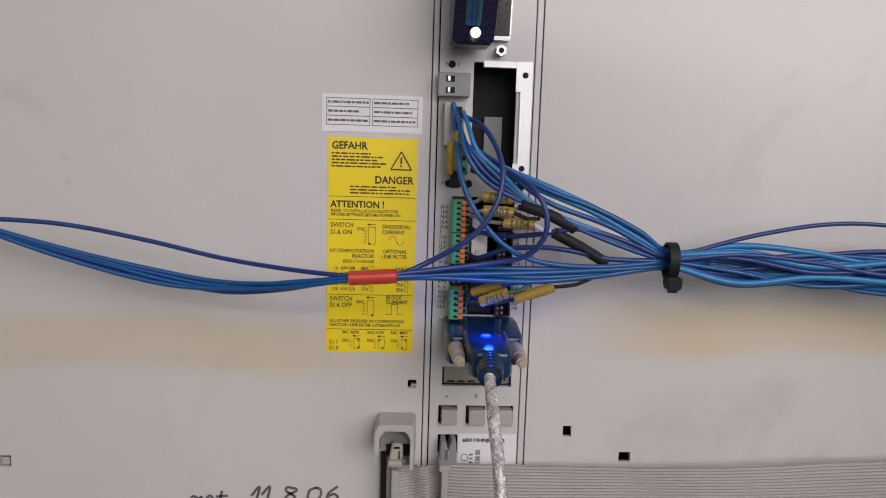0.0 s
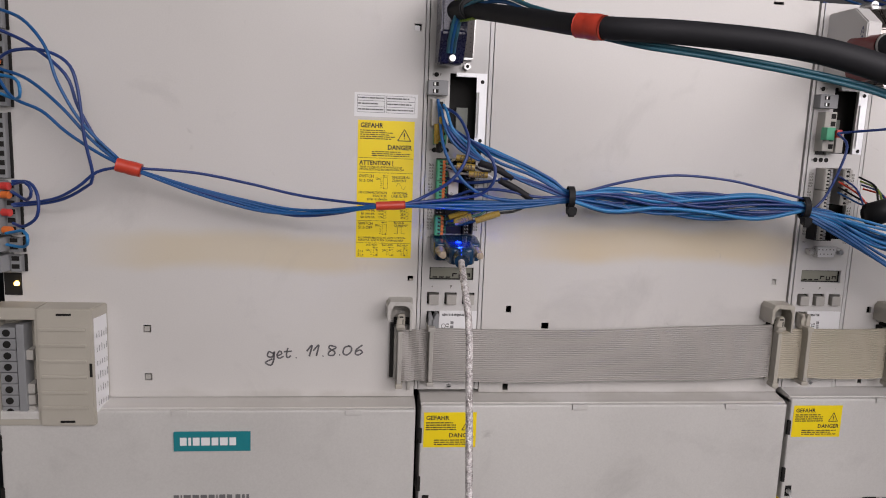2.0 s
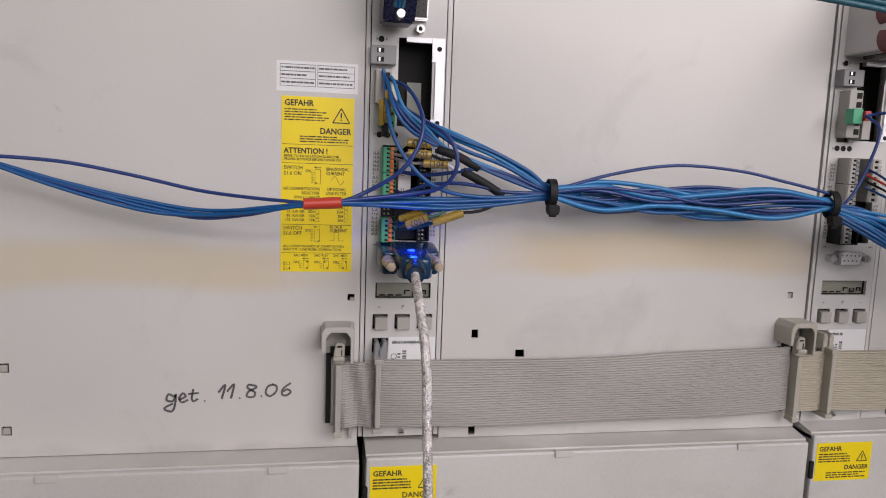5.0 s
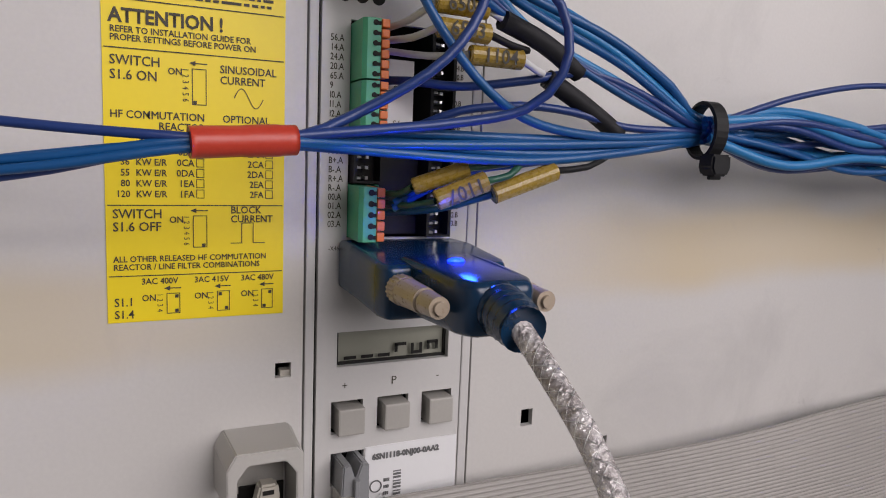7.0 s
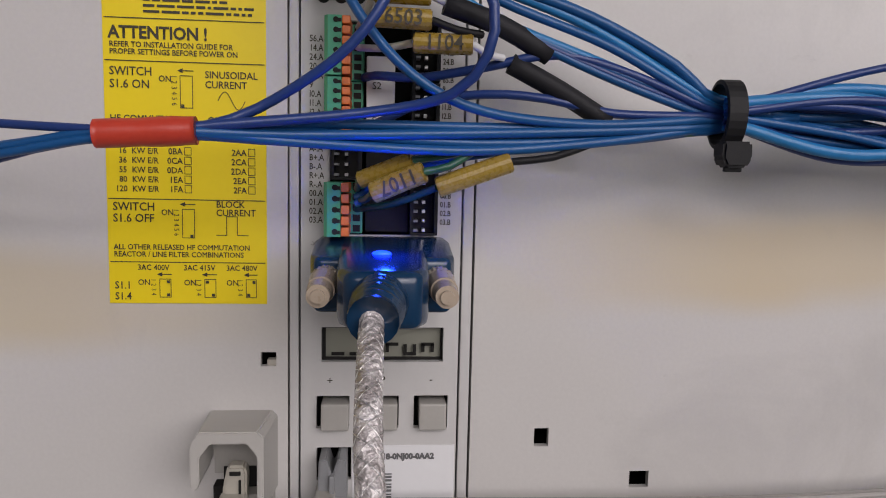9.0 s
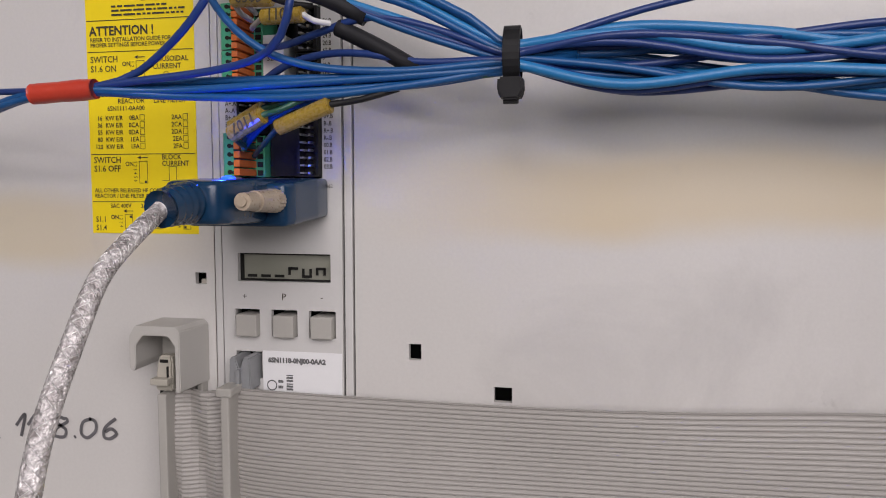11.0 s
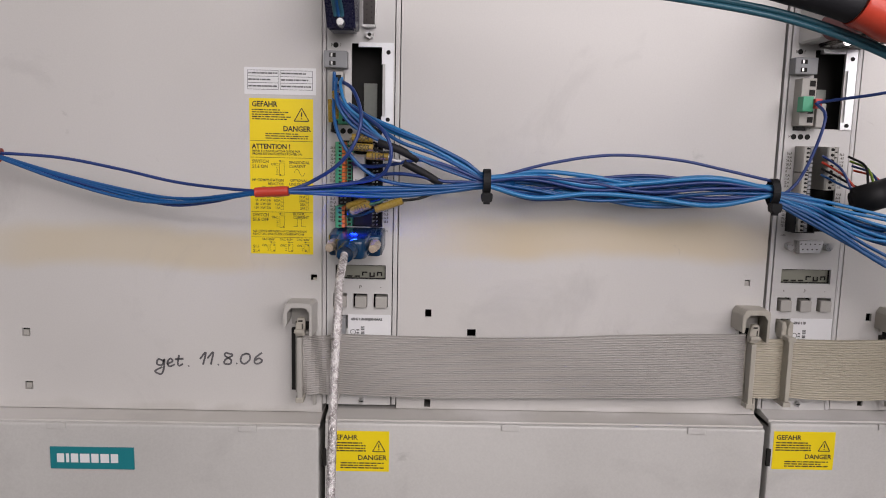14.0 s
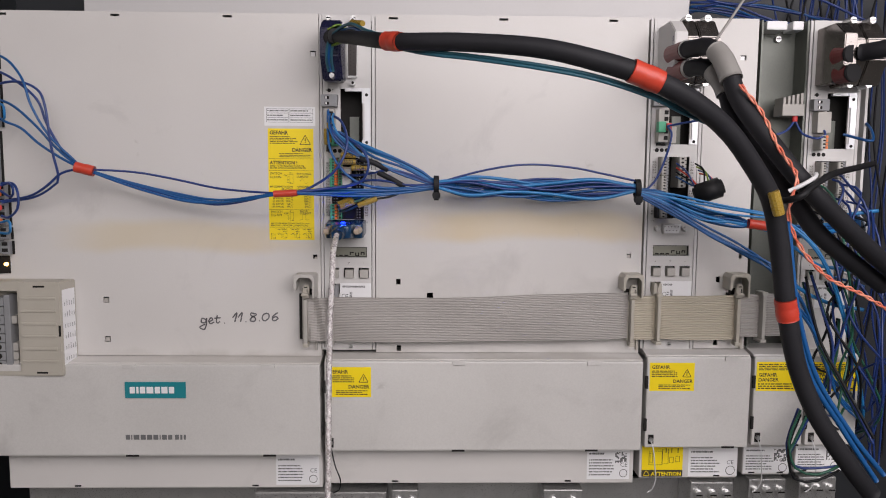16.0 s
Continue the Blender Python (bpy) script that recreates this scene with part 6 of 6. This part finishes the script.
for w in SLEEVES:
    part("shrink_sleeve", tube(w, 0.0025, 10), RUBBER, har, smooth=True)
for k in range(15):
    pts = offset_line(FAN_MID, 0.0040, 400 + k, (0, 4, 5))
    part("wire", tube(pts, 0.0011, 8), BLUE if k % 4 else CYAN, har, smooth=True)
for k, w in enumerate(FAN_LOW):
    for j in range(3):
        part("wire", tube(offset_line(w, 0.003, 420 + 5 * k + j, (0,)), 0.0011, 8), BLUE if k < 2 else CYAN, har, smooth=True)
for k, w in enumerate(LEFT_WIRES):
    part("wire", tube(w, 0.0011, 8), (BLUE, DARKBLUE, DARKBLUE, BLUE, BLUE, DARKBLUE, CYAN, DARKBLUE, DARKBLUE, CYAN)[k], har, smooth=True)


def wrap(p, d, r, length, mat, parent, name="red_tape", n=14, flat=1.0):
    """A wrapped band of tape round a bundle at p, along d."""
    p, d = Vector(p), Vector(d).normalized()
    pts = [p - d * length / 2, p - d * length * 0.2, p + d * length * 0.25, p + d * length / 2]
    bm = tube(pts, r, n, step=0.001, radius=lambda u: 1 + 0.012 * math.sin(u * 11) + (0.035 if 0.45 < u < 0.8 else 0))
    for v in bm.verts:
        v.co.y = p.y + (v.co.y - p.y) * flat
    return part(name, bm, mat, parent, smooth=True)


wrap(TAPE, (0.02, 0.001, 0.0012), 0.0030, 0.0200, REDTAPE, har)
wrap((-0.2035, -0.0322, 1.2528), (0.02, 0.002, -0.005), 0.0046, 0.016, REDTAPE, har)
wrap(T3, (0.03, 0, -0.004), 0.0042, 0.017, REDTAPE, har)


def tie(p, parent, height, depth, tail):
    """A black cable tie round a bundle: oval band, head and cut end."""
    x, y, z = p
    bm = bmesh.new()
    rows = []
    for i in range(28):
        a = 2 * math.pi * i / 28
        c, s_ = math.cos(a), math.sin(a)
        rows.append([bm.verts.new((x + dx, y + c * (depth / 2 + e), z + s_ * (height / 2 + e))) for dx, e in ((-0.0024, 0), (-0.0022, 0.0009), (0.0022, 0.0009), (0.0024, 0))])
    for a, b in zip(rows, rows[1:] + rows[:1]):
        for k in range(4):
            bm.faces.new((a[k], a[(k + 1) % 4], b[(k + 1) % 4], b[k]))
    bmesh.ops.recalc_face_normals(bm, faces=bm.faces)
    o = part("cable_tie", bm, BLACK, parent, "black cable tie")
    zb = z - height * 0.5
    hd = part("tie_head", prism([(x - 0.0034, zb + 0.0008), (x + 0.0034, zb + 0.0008), (x + 0.0036, zb - 0.0030), (x + 0.0024, zb - 0.0052), (x - 0.0024, zb - 0.0052), (x - 0.0036, zb - 0.0030)], "y", y - depth * 0.32 - 0.0036, y - depth * 0.32 + 0.002, bevel=0.0006), BLACK, o)
    part("tie_tail", box(x - 0.0021, x + 0.0021, y - depth * 0.32 - 0.0016, y - depth * 0.32 - 0.0004, zb - 0.0052 - tail, zb - 0.005, 0.0003), BLACK, hd)
    return o


tie(T1, har, 0.0145, 0.0105, 0.0010)
tie(T2, har, 0.0148, 0.0105, 0.0015)

# thick cables that cross in front
def trunk(name, pts, r, label, mat=RUBBER, grow=None):
    o = thing(name, pts[0], label, "cable", "thick black cables in front of the modules")
    part("jacket", tube(pts, r, 16, step=0.006, radius=grow), mat, o, smooth=True)
    return o


ta = trunk("power_cable", TRUNK_A, 0.0068, "thick black cable with red tape bands, arching across the modules", grow=lambda u: 0.74 + 0.26 * min(1, u / 0.45))
wrap((0.0688, -0.156, 1.3410), (0.078, -0.088, -0.0185), 0.0066, 0.016, REDTAPE, ta)
wrap((0.2300, -0.206, 1.3120), (0.067, 0.004, -0.0255), 0.0076, 0.021, REDTAPE, ta)
wrap(TRUNK_A[12], Vector(TRUNK_A[13]) - Vector(TRUNK_A[11]), 0.0076, 0.016, REDTAPE, ta)
part("side_wire", tube(SIDE_A, 0.0012, 8), TEALWIRE, ta, "thin teal wire taped along the cable", smooth=True)
part("side_wire", tube([(x, y, z - 0.0022) for x, y, z in SIDE_A[:-2]] + SIDE_A[-1:], 0.0012, 8), TEALWIRE, ta, smooth=True)
for w in DROP:
    part("side_wire", tube(w, 0.002, 8), BLUE, ta, smooth=True)
tb = trunk("motor_cable", TRUNK_B, 0.0070, "thick black motor cable with a grey sleeve")
tc = trunk("motor_cable", TRUNK_C, 0.0068, "thick black motor cable with a grey sleeve")
for o, pts in ((tb, TRUNK_B), (tc, TRUNK_C)):
    line = glide(pts, 0.003)
    near = lambda p: min(range(len(line)), key=lambda k: (line[k] - p).length)
    a, b = near(Vector(pts[2]).lerp(Vector(pts[3]), 0.6)), near(Vector(pts[4]).lerp(Vector(pts[5]), 0.4))
    part("shrink_sleeve", tube(line[a:b:2], 0.0083, 18, radius=lambda u: 0.97 + 0.06 * u + 0.012 * math.sin(u * 17)), SLEEVE, o, smooth=True)
for sgn in (1, -1):
    line = glide(TWIST, 0.003)
    pts = [(p.x + sgn * 0.0010 * math.cos(i * 0.9), p.y - 0.009, p.z + sgn * 0.0010 * math.sin(i * 0.9)) for i, p in enumerate(line)]
    part("twisted_wire", tube(pts, 0.0008, 6, step=0.01), COPPERWIRE, tb, smooth=True)
hang = harness("loose_wires", "loose blue and green wires hanging beside the row", (0.43, -0.05, 1.15), category="wires")
for k, w in enumerate(HANG):
    for j in range(3):
        part("wire", tube(offset_line(w, 0.006, 500 + k * 3 + j), 0.0012, 6, step=0.008), (GREENWIRE, DARKBLUE, BLACK)[(k + j) % 3], hang, smooth=True)
for k, w in enumerate(FAN_FAR):
    part("wire", tube(w, 0.0017, 8), CYAN, hang, smooth=True)

# interface cable with its clear braided jacket
usb = thing("interface_cable", (0.0195, -0.03, 1.199), "translucent blue serial plug with a lit lamp and clear braided cable", "cable")
UX, UZ = 0.0198, 1.2020
shell = [(-0.0168, -0.001), (0.0168, -0.001), (0.0172, -0.012), (0.0168, -0.030), (0.0152, -0.0340), (-0.0152, -0.0340), (-0.0168, -0.030), (-0.0172, -0.012)]
bm = prism([(UX + a, b) for a, b in shell], "z", UZ - 0.0062, UZ + 0.0066)
for v in bm.verts:
    v.co.z -= max(0.0, -v.co.y - 0.012) * 0.09
bmesh.ops.bevel(bm, geom=bm.edges[:], offset=0.0016, segments=3, affect="EDGES", profile=0.6)
part("plug_shell", bm, PLUG, usb, smooth=True)
side = [(0.0100, -0.026), (0.0098, -0.040), (0.0092, -0.0545), (0.0070, -0.0595)]
bm = prism([(UX + a, b) for a, b in side] + [(UX - a, b) for a, b in side[::-1]], "z", UZ - 0.0068, UZ + 0.0062)
for v in bm.verts:
    t = max(0.0, (-v.co.y - 0.036) / 0.024)
    v.co.z = UZ - 0.0005 * t + (v.co.z - UZ) * (1 - 0.12 * t)
bmesh.ops.bevel(bm, geom=bm.edges[:], offset=0.0022, segments=4, affect="EDGES", profile=0.55)
part("plug_body", bm, PLUG, usb, smooth=True)
part("strain_relief", tube([(UX - 0.0004, -0.057, UZ - 0.0006), (UX - 0.0010, -0.0630, UZ - 0.0010), (UX - 0.0018, -0.0700, UZ - 0.0022)], 0.0058, 18, step=0.0008, radius=lambda u: (1 - 0.20 * u) * (1 + 0.05 * math.sin(u * 34))), PLUG, usb, smooth=True)
bm = bmesh.new()
bmesh.ops.create_uvsphere(bm, u_segments=16, v_segments=8, radius=1)
bmesh.ops.transform(bm, matrix=Matrix.Translation((UX - 0.0003, -0.0375, UZ + 0.0060)) @ Matrix.Diagonal((0.0022, 0.0011, 0.0008, 1)), verts=bm.verts)
part("lamp_window", bm, LED, usb, "lit blue lamp window", smooth=True)
for s in (-1, 1):
    sx = UX + s * 0.0128
    prof = [(sx + (0.0035 if k % 2 else 0.0032) * math.cos(k * math.pi / 20), UZ - 0.0004 + (0.0035 if k % 2 else 0.0032) * math.sin(k * math.pi / 20)) for k in range(40)]
    bm = prism(prof, "y", -0.0345, -0.0385)
    cyl((sx, -0.0330, UZ - 0.0004), (sx, -0.0350, UZ - 0.0004), 0.0026, 0.0026, 20, bm)
    cyl((sx, -0.0384, UZ - 0.0004), (sx, -0.0490, UZ - 0.0004), 0.0033, 0.0029, 24, bm, bevel=0.0003)
    cyl((sx, -0.0488, UZ - 0.0004), (sx, -0.0565, UZ - 0.0004), 0.0027, 0.0023, 24, bm, bevel=0.0009)
    part("thumbscrew", bm, SCREWCAP, usb, "clear plastic thumbscrew")
jacket = part("braided_jacket", tube(USB, 0.0023, 12, step=0.003), BRAID, usb, "clear jacket over a silver braid", smooth=True)
line = glide(USB, 0.0014)
for sgn in (-1, 1):
    for ph in range(4):
        pts = []
        for i, p in enumerate(line[3:]):
            d = (line[min(i + 4, len(line) - 1)] - line[i + 2]).normalized()
            s1 = d.cross(Vector((0, 1, 0.2))).normalized()
            s2 = s1.cross(d)
            a = sgn * i * 0.75 + ph * 1.571
            pts.append(p + (s1 * math.cos(a) + s2 * math.sin(a)) * 0.00226)
        part("braid_strand", tube(pts, 0.00011, 3, step=0.02), STEEL, jacket, smooth=True)

# straps, a number sleeve and a pale tie where the thick cables cross
part("thin_wire", tube([(0.3175, -0.094, 1.356), (0.330, -0.092, 1.374), (0.345, -0.090, 1.396), (0.372, -0.085, 1.430)], 0.0011, 8), SLEEVE, tb, "thin grey wire rising from the hood", smooth=True)
part("strap", tube([(0.338, -0.160, 1.232), (0.346, -0.178, 1.236), (0.358, -0.172, 1.243), (0.385, -0.148, 1.252), (0.43, -0.105, 1.258), (0.47, -0.06, 1.262)], 0.0024, 6), BLACK, tb, "black strap", smooth=True)
part("cable_tie", tube([(0.345, -0.166, 1.240), (0.352, -0.169, 1.244), (0.362, -0.166, 1.249), (0.370, -0.154, 1.252)], 0.0016, 6), WHITEWIRE, tb, "pale cable tie", smooth=True)
part("tag_sleeve", cyl((0.3270, -0.1805, 1.2400), (0.3325, -0.1795, 1.2240), 0.0040, n=12, bevel=0.0005), TAG, ta, "yellow number sleeve")
